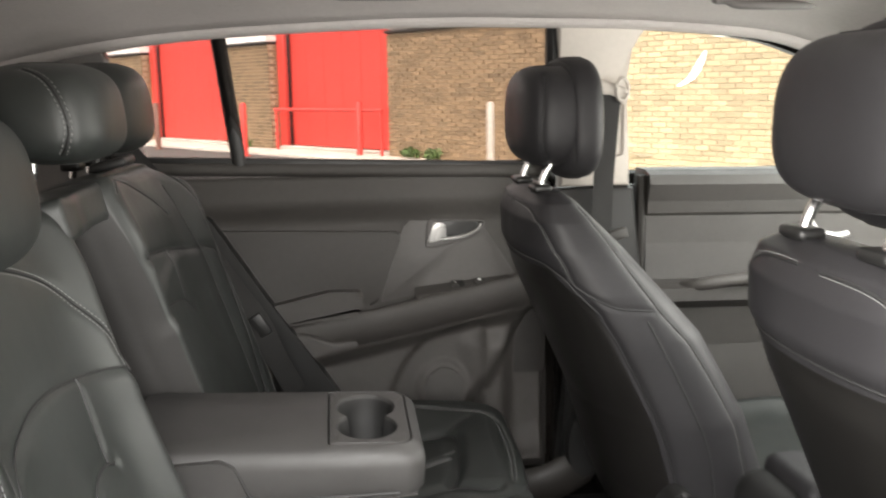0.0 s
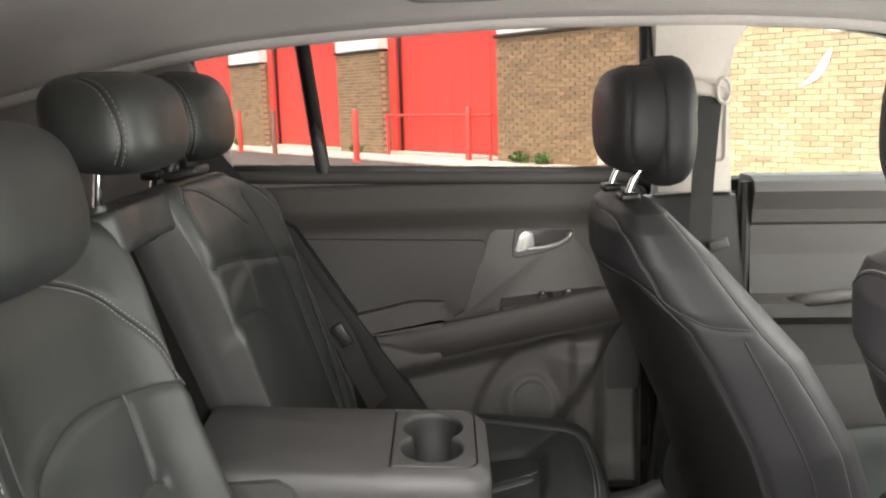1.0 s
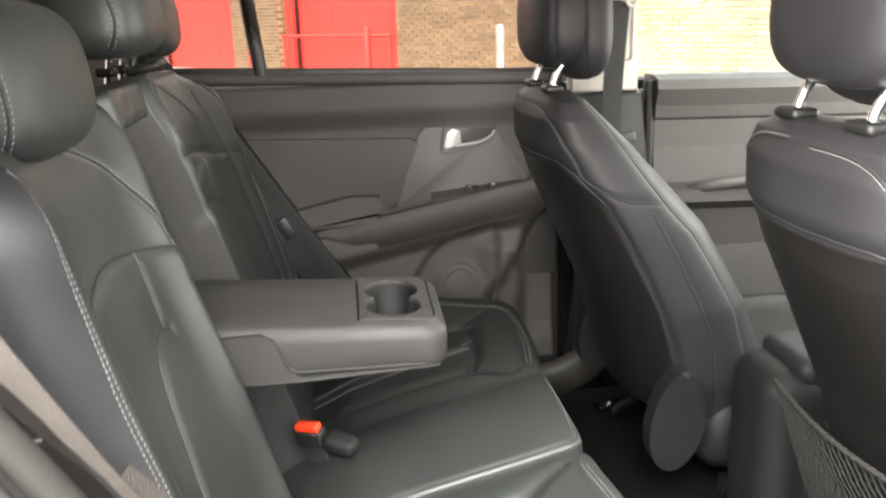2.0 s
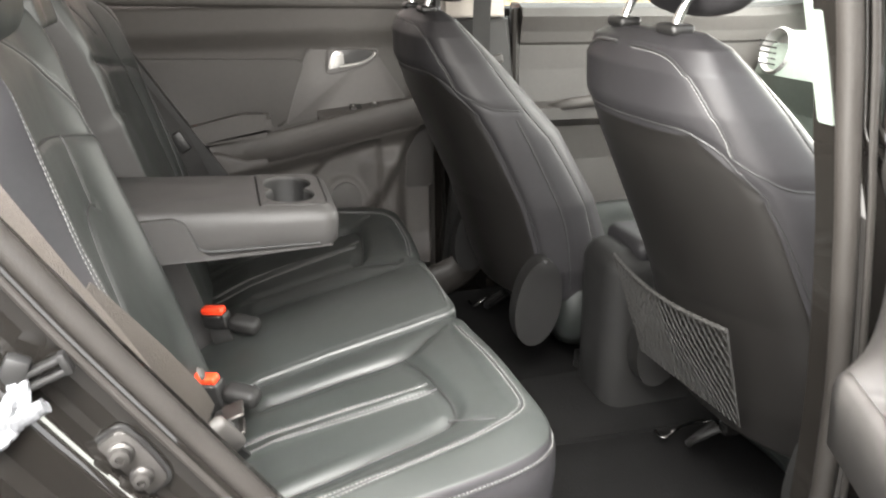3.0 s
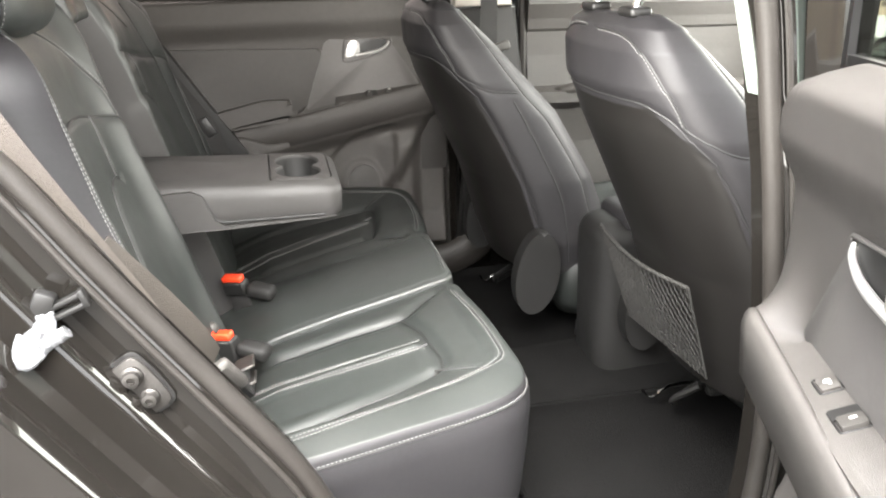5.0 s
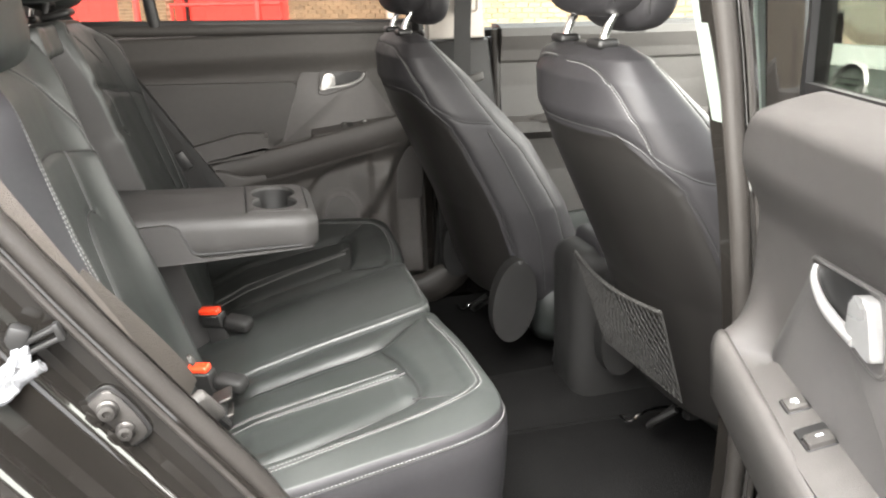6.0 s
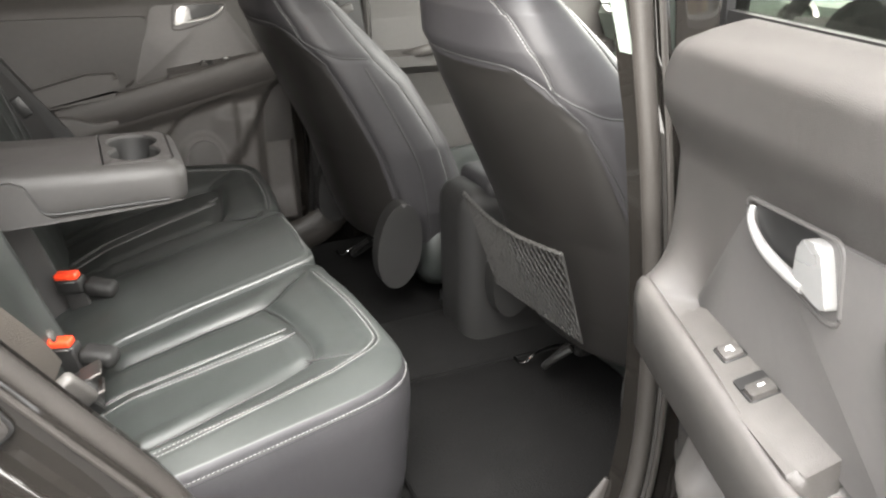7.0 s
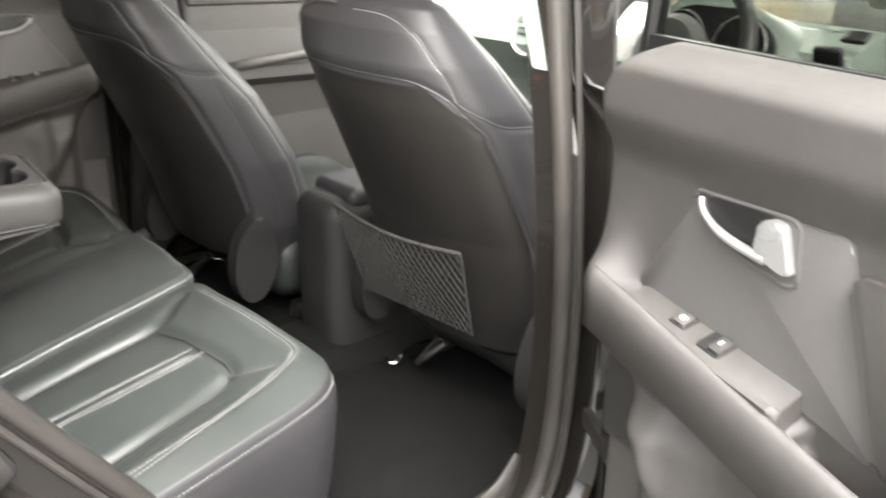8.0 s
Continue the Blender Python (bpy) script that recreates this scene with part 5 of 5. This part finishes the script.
for m in (1, -1):
    v, f = pillow(bplan if m > 0 else bplan_far, ((0.78, -0.40), (1.12, -0.39)), BSIDES, lambda a, b, e, m=m: back_top(a, b, e, inner=-0.175 if m > 0 else -0.13, inner_h=0.032), 76)
    v = lean(v)
    if m < 0:
        v[:, 1] = -0.085 - v[:, 1]
    B = lambda pts, m=m: [(q[0], q[1] if m > 0 else -0.085 - q[1], q[2]) for q in lean(np.array([(z, y, float(back_top(np.array(z), np.array(y), np.array(1.0), inner=-0.175 if m > 0 else -0.13, inner_h=0.032))) for z, y in pts]))]
    seams = [
        (B([(1.27, -0.46), (1.260, -0.37), (1.228, -0.28), (1.185, -0.235), (1.14, -0.205), (1.09, -0.19)] if m > 0 else [(1.20, -0.47), (1.245, -0.39), (1.29, -0.26), (1.296, -0.15), (1.27, -0.118)]), 0.006, 0.002, 2 if m > 0 else 1),
        (B([(0.80, -0.525), (0.95, -0.530), (1.05, -0.533), (1.105, -0.510), (1.130, -0.44), (1.134, -0.37), (1.122, -0.29), (1.110, -0.235), (1.090, -0.185)] if m > 0 else [(0.80, -0.56), (0.95, -0.585), (1.08, -0.590), (1.116, -0.56), (1.140, -0.46), (1.154, -0.375), (1.168, -0.25), (1.176, -0.125)]), 0.008, 0.004, 0),
        (B([(1.123, -0.295), (1.08, -0.297), (1.027, -0.302)] if m > 0 else [(1.154, -0.375), (1.11, -0.37), (1.070, -0.365)]), 0.007, 0.003, 0),
        (B([(1.022, -0.285), (1.030, -0.31), (1.025, -0.35), (0.99, -0.385), (0.91, -0.42), (0.80, -0.46)] if m > 0 else [(1.05, -0.39), (1.068, -0.36), (1.082, -0.27), (1.084, -0.215), (1.05, -0.20), (0.93, -0.225), (0.80, -0.24)]), 0.008, 0.004, 0),
        (B([(1.27, -0.535), (1.20, -0.575), (1.10, -0.596), (0.95, -0.605), (0.80, -0.603), (0.72, -0.600)]), 0.005, 0.002, 2),
        (B([(1.25, -0.50), (1.10, -0.540), (0.95, -0.545), (0.80, -0.54)]), 0.008, 0.002, 0),
    ]
    back = upholster("backrest", v, f, LEATHER, bench, seams, "black leather backrest")
    back.data.materials.append(RECESS)
    back.data.materials.append(LEATHER_SIDE)
    for p in back.data.polygons:
        if m > 0 and p.center.y < np.interp(p.center.z, [0.72, 0.80, 0.95, 1.10, 1.20, 1.27], [-0.600, -0.603, -0.605, -0.596, -0.575, -0.535]):
            p.material_index = 2
        if p.normal.y * m > 0.8 and abs(p.center.y - MID) < 0.2:
            p.material_index = 1
# bridge over the armrest recess, the recess itself
hp = even(rounded([(1.238, -0.215), (1.238, 0.035), (1.304, 0.035), (1.304, -0.215)], 0.02, 8), 0.006)
v, f = pillow(hp, ((1.27, -0.17), (1.27, -0.01)), BSIDES, lambda a, b, e: 0.006 + 0.014 * step(-b, 0.06, 0.17) - 0.014 * np.clip(1 - e / 0.02, 0, 1) ** 2, 14)
upholster("backrest_bridge", lean(v), f, LEATHER, bench, (), "leather bridge above the recess")
# the carpet's near-black paints the deep shade at the back of the recess
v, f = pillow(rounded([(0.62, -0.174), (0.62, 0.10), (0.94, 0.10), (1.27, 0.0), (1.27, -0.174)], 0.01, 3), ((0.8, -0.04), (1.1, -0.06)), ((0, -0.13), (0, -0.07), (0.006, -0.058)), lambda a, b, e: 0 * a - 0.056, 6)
upholster("recess_panel", lean(v), f, CARPET, bench, (), "charcoal lining behind the armrest, recess shade put into its colour")

# armrest
NA = 128
ang = np.linspace(0, 2 * math.pi, NA, endpoint=False)
cx, cy = -0.290, -0.045


def ring_rect(hx0, hx1, hy, r, z):
    out = []
    for a in ang:
        c, s = math.cos(a), math.sin(a)
        k = min((hx1 if c > 0 else hx0) / max(abs(c), 1e-6), hy / max(abs(s), 1e-6))
        px, py = c * k, s * k
        hx = hx1 if c > 0 else hx0
        if c > 0 and hx - abs(px) < r and hy - abs(py) < r:
            qx, qy = hx - r, hy - r
            d = Vector((px - qx, abs(py) - qy)).normalized() * r
            px, py = qx + d.x, math.copysign(qy + d.y, py)
        out.append((cx + px, cy + py, z))
    return out


def ring_cups(rad, gap, neck, z):
    out = []
    for a in ang:
        c, s = math.cos(a), math.sin(a)
        best = neck / max(abs(c), 1e-6)
        disc = rad * rad - (gap * c) ** 2
        k = gap * abs(s) + math.sqrt(disc) if disc > 0 else 0
        best = max(k, min(best, 0.06 if disc <= 0 else k))
        out.append((cx - 0.009 + c * best, cy + s * best, z))
    return out


L0 = 0.32


def arm_tilt(v):
    """The padded top falls a little towards the tip and the door."""
    v = np.array(v, float)
    v[:, 2] += np.clip((v[:, 2] - 0.895) / 0.06, 0, 1) * ((v[:, 1] - cy) * 0.065 - (v[:, 0] - cx) * 0.05)
    return v


secs = [ring_rect(L0, 0.050, 0.086, 0.03, 0.891), ring_rect(L0, 0.060, 0.098, 0.03, 0.891), ring_rect(L0, 0.064, 0.101, 0.03, 0.897), ring_rect(L0, 0.065, 0.103, 0.03, 0.915), ring_rect(L0, 0.066, 0.104, 0.03, 0.938), ring_rect(L0, 0.0645, 0.1025, 0.03, 0.949), ring_rect(L0, 0.060, 0.098, 0.03, 0.957), ring_rect(L0, 0.053, 0.091, 0.03, 0.9625),
        ring_rect(0.0625, 0.050, 0.0855, 0.02, 0.9650), ring_rect(0.0610, 0.0485, 0.0840, 0.02, 0.9625), ring_rect(0.0610, 0.0485, 0.0840, 0.02, 0.8935)]
v, f = loft(secs)
v = arm_tilt(v)
arm = raw("armrest", v, f, ARM_VINYL, bench, "charcoal vinyl armrest, folded down")
arm.data.set_sharp_from_angle(angle=radians(50))
secs = [ring_rect(0.0597, 0.0472, 0.0827, 0.02, 0.930), ring_rect(0.0597, 0.0472, 0.0827, 0.02, 0.9648), ring_rect(0.0580, 0.0455, 0.0810, 0.02, 0.9662),
        ring_cups(0.0425, 0.0310, 0.030, 0.9662), ring_cups(0.0410, 0.0310, 0.0285, 0.9650), ring_cups(0.0405, 0.0310, 0.028, 0.958)]
v, f = loft(secs, cap=False)
v = arm_tilt(v)
tray = raw("cup_holder", v, f, ARM_VINYL, arm, "charcoal twin cup holder")
tray.data.set_sharp_from_angle(angle=radians(35))
v, f = loft([ring_cups(0.0403, 0.0310, 0.028, 0.960), ring_cups(0.0395, 0.0310, 0.026, 0.952), ring_cups(0.036, 0.0310, 0.022, 0.897), ring_cups(0.030, 0.0310, 0.018, 0.8945)], cap=False)
f.append(tuple(range(3 * NA, 4 * NA)))
raw("cup_liner", arm_tilt(v), f, MATTE_BLACK, tray, "black cup well")
# hard hinge shell behind the padded cover, and the sewn edge between them
part("hinge_shell", prism(rounded([(-0.60, 0.886), (-0.60, 0.955), (-0.487, 0.958), (-0.470, 0.950), (-0.452, 0.905), (-0.435, 0.893), (-0.24, 0.893), (-0.236, 0.891), (-0.26, 0.889), (-0.44, 0.886)], 0.004), 0.222, lambda a, b, h: (a, MID - 0.146 + h * (1 - 0.06 * step(a, -0.45, -0.25)) + 0.013 * step(a, -0.45, -0.25), b), 0.005, 3), ARM_VINYL, arm, "charcoal plastic hinge shell")
for sy in (-1, 1):
    part("seam", tube([(x, cy + sy * 0.1035, z) for x, z in spline([(-0.50, 0.954), (-0.478, 0.953), (-0.466, 0.940), (-0.452, 0.908), (-0.436, 0.899), (-0.38, 0.898), (-0.26, 0.898)], 0.006)], 0.0022, 8), SEAM, arm, "dark sewn edge")


def rear_headrest(x, y, z, hw, h, depth, rise, label):
    v, f = headrest_mesh(hw, -depth / 2, depth / 2, 0, h, -0.10, 0.10)
    v = v + np.array((x, y, z))
    seams = [([(x + 0.02, y + m * hw * 0.80, z + 0.01), (x + 0.03, y + m * hw * 0.86, z + h * 0.4), (x + 0.015, y + m * hw * 0.82, z + h * 0.75), (x - 0.02, y + m * hw * 0.66, z + h * 0.99)], 0.006, 0.002, 2) for m in (1, -1)]
    hr = upholster("headrest", v, f, LEATHER, bench, seams, label)
    for m in (1, -1):
        part("headrest_post", tube([(x - 0.050, y + m * 0.05, z + 0.03), (x - 0.063, y + m * 0.05, z - rise - 0.02)], 0.006, 12), CHROME, hr, "chrome post")
        part("post_collar", rbox((0.032, 0.04, 0.016), 0.006, 3, pose(x - 0.062, y + m * 0.05, z - rise)), PLASTIC_BLACK, hr, "black post collar")


rear_headrest(-0.676, -0.375, 1.248, 0.140, 0.155, 0.125, 0.0, "black leather headrest pushed down")
rear_headrest(-0.648, -0.110, 1.334, 0.100, 0.116, 0.140, 0.055, "raised black leather middle headrest")
rear_headrest(-0.705, 0.375, 1.315, 0.130, 0.150, 0.125, 0.02, "black leather headrest")
lever = part("fold_lever", rbox((0.055, 0.075, 0.014), 0.006, 3, pose(-0.668, 0.19, 1.308, 0, -12, 0)), PLASTIC_BLACK, bench, "black seat release lever")
part("tab", tube(spline([(-0.685, 0.165, 1.310), (-0.682, 0.17, 1.328), (-0.678, 0.19, 1.333), (-0.678, 0.21, 1.328), (-0.682, 0.216, 1.310)], 0.006), 0.006, 8), PLASTIC_BLACK, lever, "raised finger tab")

# side trim beyond the bench
for sy in (1, -1):
    part("rear_side_trim", prism([(-0.80, 1.26), (-0.60, 1.14), (-0.50, 0.98), (-0.40, 0.83), (-0.33, 0.72), (-0.28, 0.58), (-0.9, 0.58)], 0.05, lambda a, b, h, sy=sy: (a, sy * (0.690 + h), b), 0.01), PLASTIC_BLACK, car, "dark plastic wheel-arch trim")

# ---- belts and buckles ----
def band(points, half, normal, name, material, parent, thick=0.0022, label=""):
    p = [Vector(q) for q in spline(points, 0.02)]
    ws = []
    for i in range(len(p)):
        d = (p[min(i + 1, len(p) - 1)] - p[max(i - 1, 0)]).normalized()
        ws.append(d.cross(Vector(normal)).normalized() * half)
    return part(name, strip(p, ws, thick, [Vector(normal)] * len(p)), material, parent, label)


belt = thing("seat_belt", "brown-grey webbing seat belt hanging beside the bench", "seat belt")
band([(-0.82, -0.690, 1.44), (-0.72, -0.700, 1.345), (-0.660, -0.704, 1.245), (-0.621, -0.706, 1.169), (-0.583, -0.700, 1.095), (-0.548, -0.690, 1.025), (-0.515, -0.682, 0.960), (-0.485, -0.676, 0.890), (-0.465, -0.672, 0.83)], 0.0235, (0.30, -1, 0.15), "shoulder_webbing", WEBBING, belt)
# same belt folded over, shade put into its darker colour
band([(-0.545, -0.680, 1.035), (-0.518, -0.668, 0.995), (-0.486, -0.645, 0.940), (-0.458, -0.612, 0.880), (-0.446, -0.588, 0.838)], 0.0235, (0.75, -0.62, 0.35), "lap_webbing", WEBBING_SHADED, belt, 0.003)
part("sleeve", rbox((0.036, 0.020, 0.060), 0.008, 3, pose(-0.430, -0.580, 0.812, 20, -32, 10)), PLASTIC, belt, "dark plastic belt sleeve")
tg = part("tongue", rbox((0.034, 0.010, 0.05), 0.004, 2, pose(-0.424, -0.550, 0.772, 25, -30, 0)), PLASTIC_BLACK, belt, "black belt tongue")
part("tongue_plate", rbox((0.022, 0.003, 0.045), 0.001, 1, pose(-0.420, -0.528, 0.746, 25, -30, 0)), CHROME, tg, "steel tongue plate")
part("stud", lathe([(0.010, 0), (0.010, 0.004), (0.006, 0.007)], 16, at=pose(-0.46, -0.36, 0.79, 0, 70, 0)), PLASTIC, belt)

far_belt = thing("seat_belt", "dark webbing belt lying along the far rear door", "seat belt")
band([(-0.80, 0.64, 1.36), (-0.66, 0.63, 1.18), (-0.56, 0.62, 1.02), (-0.50, 0.60, 0.935), (-0.47, 0.60, 0.86), (-0.43, 0.62, 0.77)], 0.024, (0.5, -1, 0.3), "shoulder_webbing", WEBBING_DARK, far_belt)
part("tongue", rbox((0.03, 0.012, 0.05), 0.004, 2, pose(-0.498, 0.595, 0.93, 0, -30, 0)), PLASTIC_BLACK, far_belt)
band([(-0.495, 0.60, 0.92), (-0.488, 0.60, 0.84), (-0.478, 0.60, 0.74), (-0.472, 0.60, 0.68)], 0.006, (0.5, -1, 0.2), "lap_webbing", WEBBING, far_belt)

front_belt = thing("seat_belt", "dark front belt hanging from its pillar guide", "seat belt")
part("guide", rbox((0.085, 0.022, 0.034), 0.012, 4, pose(0.265, 0.648, 1.405, 0, 18, 0)), TRIM_BEIGE, front_belt, "pale grey belt guide")
part("guide_loop", tube([(0.292 + 0.013 * math.cos(a), 0.634, 1.405 + 0.024 * math.sin(a)) for a in np.linspace(0, 2 * math.pi, 24, endpoint=False)], 0.004, 8, closed=True), TRIM_BEIGE, front_belt, "pale guide loop")
part("height_track", rbox((0.045, 0.008, 0.20), 0.012, 3, pose(0.285, 0.672, 1.36)), TRIM_BEIGE, front_belt)
band([(0.268, 0.640, 1.395), (0.262, 0.645, 1.30), (0.258, 0.652, 1.20), (0.257, 0.655, 1.09), (0.262, 0.655, 0.90), (0.268, 0.65, 0.6)], 0.023, (0, -1, 0), "webbing", WEBBING_DARK, front_belt)
part("tongue", rbox((0.045, 0.012, 0.025), 0.006, 3, pose(0.292, 0.645, 1.088, 0, -15, 0)), PLASTIC, front_belt, "grey belt tongue")


def buckle(x, y, z, turn, label, tall=0.062):
    b = thing("belt_buckle", label, "belt buckle", pose(x, y, z, 10, -6, turn), group="buckles in the bench")
    part("case", rbox((0.050, 0.026, tall), 0.005, 3, pose(0, 0, -0.005 - tall / 2)), PLASTIC_BLACK, b)
    part("button", rbox((0.044, 0.020, 0.013), 0.004, 3, pose(0, -0.002, 0.0)), PLASTIC_RED, b, "red release button")
    part("slot", rbox((0.034, 0.003, 0.005), 0.001, 1, pose(0, -0.0128, -0.010)), STEEL, b)
    part("strap", rbox((0.044, 0.008, 0.06), 0.003, 2, pose(0, 0, -0.028 - tall)), WEBBING_DARK, b)
    part("pocket", rbox((0.058, 0.036, 0.030), 0.012, 4, pose(0.052, 0.004, -0.034, 0, 14, 0)), MATTE_BLACK, b, "dark soft buckle pocket")


buckle(-0.458, -0.246, 0.727, -30, "black belt buckle with an upright red button")
buckle(-0.443, 0.028, 0.728, -30, "black belt buckle with a red button, half sunk in the seat", 0.030)
lat = thing("anchor_latch", "black and chrome belt anchor in the seat gap", "anchor")
part("block", rbox((0.03, 0.05, 0.05), 0.006, 2, pose(-0.428, -0.315, 0.672, 0, -20, 0)), PLASTIC_BLACK, lat)
for k in range(2):
    part("plate", rbox((0.034, 0.046, 0.006), 0.002, 1, pose(-0.420, -0.315, 0.700 - 0.03 * k, 0, -20, 0)), STEEL, lat, "bright metal plate")

# film-wrapped bump stop and its dark clip on the jamb
stop = thing("wrapped_bump_stop", "bump stop wrapped in crumpled clear film on the jamb", "bump stop")
JAMB_TURN = Matrix.Translation((-0.592, -0.797, 0.987)) @ Matrix.Rotation(radians(62), 4, "X") @ Matrix.Rotation(radians(-24), 4, "Z")
bm = lathe([(0.004, 0.0), (0.024, 0.0), (0.034, 0.003), (0.036, 0.007), (0.033, 0.010), (0.020, 0.011), (0.012, 0.016), (0.004, 0.018)], 40)
for w in bm.verts:
    q = w.co
    w.co = JAMB_TURN @ (Vector((q.x * 0.50, q.y * 0.92, q.z * 0.8)) + Vector((1, 1, 1)) * (0.0012 * noise.noise(q * 120) + 0.0009 * noise.noise(q * 320)))
part("wrapped_disc", bm, FILM, stop, "round pad under crumpled clear film", smooth=False)
bm = tube(spline([(-0.592, -0.800, 0.978), (-0.584, -0.808, 0.982), (-0.572, -0.812, 0.990), (-0.557, -0.815, 0.999)], 0.002), 0.0065, 14, flat=(0.8, 1.1))
for w in bm.verts:
    w.co += Vector((1, 1, 1)) * (0.0014 * noise.noise(w.co * 90) + 0.0009 * noise.noise(w.co * 260))
part("film_tail", bm, FILM, stop, "twisted film end", smooth=False)
clip = thing("wire_clip", "dark plastic wire clip on the jamb", "clip")
part("body", rbox((0.022, 0.018, 0.030), 0.005, 2, pose(-0.583, -0.785, 1.018, 0, 25, 0)), PLASTIC_BLACK, clip)
for dz in (0.0, 0.012):
    part("arm", rbox((0.044, 0.012, 0.006), 0.002, 2, pose(-0.562, -0.786, 1.008 + dz, 0, -22, 0)), PLASTIC_BLACK, clip)
part("tip", rbox((0.007, 0.013, 0.020), 0.002, 2, pose(-0.543, -0.786, 1.022, 0, -20, 0)), PLASTIC_BLACK, clip)

# ---- brickwork: single bricks nearest the car, the rest joined ----
BW, BH, JW = 0.215, 0.065, 0.010
me = bpy.data.meshes.new("brick")
b = rbox((BW, 0.03, BH), 0.003, 1)
b.to_mesh(me)
b.free()
me.materials.append(BRICK)
jv, jf = [], []
rnd = random.Random(5)
for wi, (a, e) in enumerate(SOLID):
    rows = int((BRICK_TOP - GROUND) / (BH + JW))
    cols = int((min(e, 3.4) - a) / (BW + JW)) + 1
    for r in range(rows):
        z = GROUND + 0.04 + r * (BH + JW) + BH / 2
        for c in range(cols + 1):
            s0 = a + c * (BW + JW) - (BW + JW) / 2 * (r % 2)
            s1 = s0 + BW
            s0c, s1c = max(s0, a), min(s1, min(e, 3.4))
            if s1c - s0c < 0.03:
                continue
            s, w = (s0c + s1c) / 2, s1c - s0c
            proud = rnd.uniform(-0.002, 0.003)
            if wi == 0 and -0.4 < s < 2.15 and 0.40 < z < 1.98 and w > 0.2 and len(walls[0].children) < 295:
                o = new("brick", me)
                o.parent = walls[0]
                o.matrix_world = yard_pose(s, -0.012 + proud, z) @ pose(0, 0, 0, 0, rnd.uniform(-0.4, 0.4), 0)
            else:
                k = len(jv)
                for ds, oo, dz in ((-1, -0.02, -1), (1, -0.02, -1), (1, -0.02, 1), (-1, -0.02, 1), (-0.985, 0.003, -0.95), (0.985, 0.003, -0.95), (0.985, 0.003, 0.95), (-0.985, 0.003, 0.95)):
                    jv.append(yard(s + ds * w / 2, oo + proud, z + dz * BH / 2))
                jf += [tuple(k + i for i in q) for q in ((4, 5, 6, 7), (0, 1, 5, 4), (1, 2, 6, 5), (2, 3, 7, 6), (3, 0, 4, 7))]
                # return face of the piers
    for r in range(rows):
        z = GROUND + 0.04 + r * (BH + JW) + BH / 2
        for c in range(2):
            for s_end, sg in ((min(e, 99), 1),):
                if wi == 0:
                    continue
                o0 = -0.03 - c * 0.225 - (0.11 if r % 2 else 0)
                k = len(jv)
                for do, ss, dz in ((0, -0.02, -1), (-0.2, -0.02, -1), (-0.2, -0.02, 1), (0, -0.02, 1), (-0.002, 0.004, -0.95), (-0.198, 0.004, -0.95), (-0.198, 0.004, 0.95), (-0.002, 0.004, 0.95)):
                    jv.append(yard(s_end + ss * sg, o0 + do, z + dz * BH / 2))
                jf += [tuple(k + i for i in q) for q in ((4, 5, 6, 7), (0, 1, 5, 4), (1, 2, 6, 5), (2, 3, 7, 6), (3, 0, 4, 7))]
raw("bricks", jv, jf, BRICK_FAR, building, "weathered buff-brown bricks", smooth=False, kind="stuff")
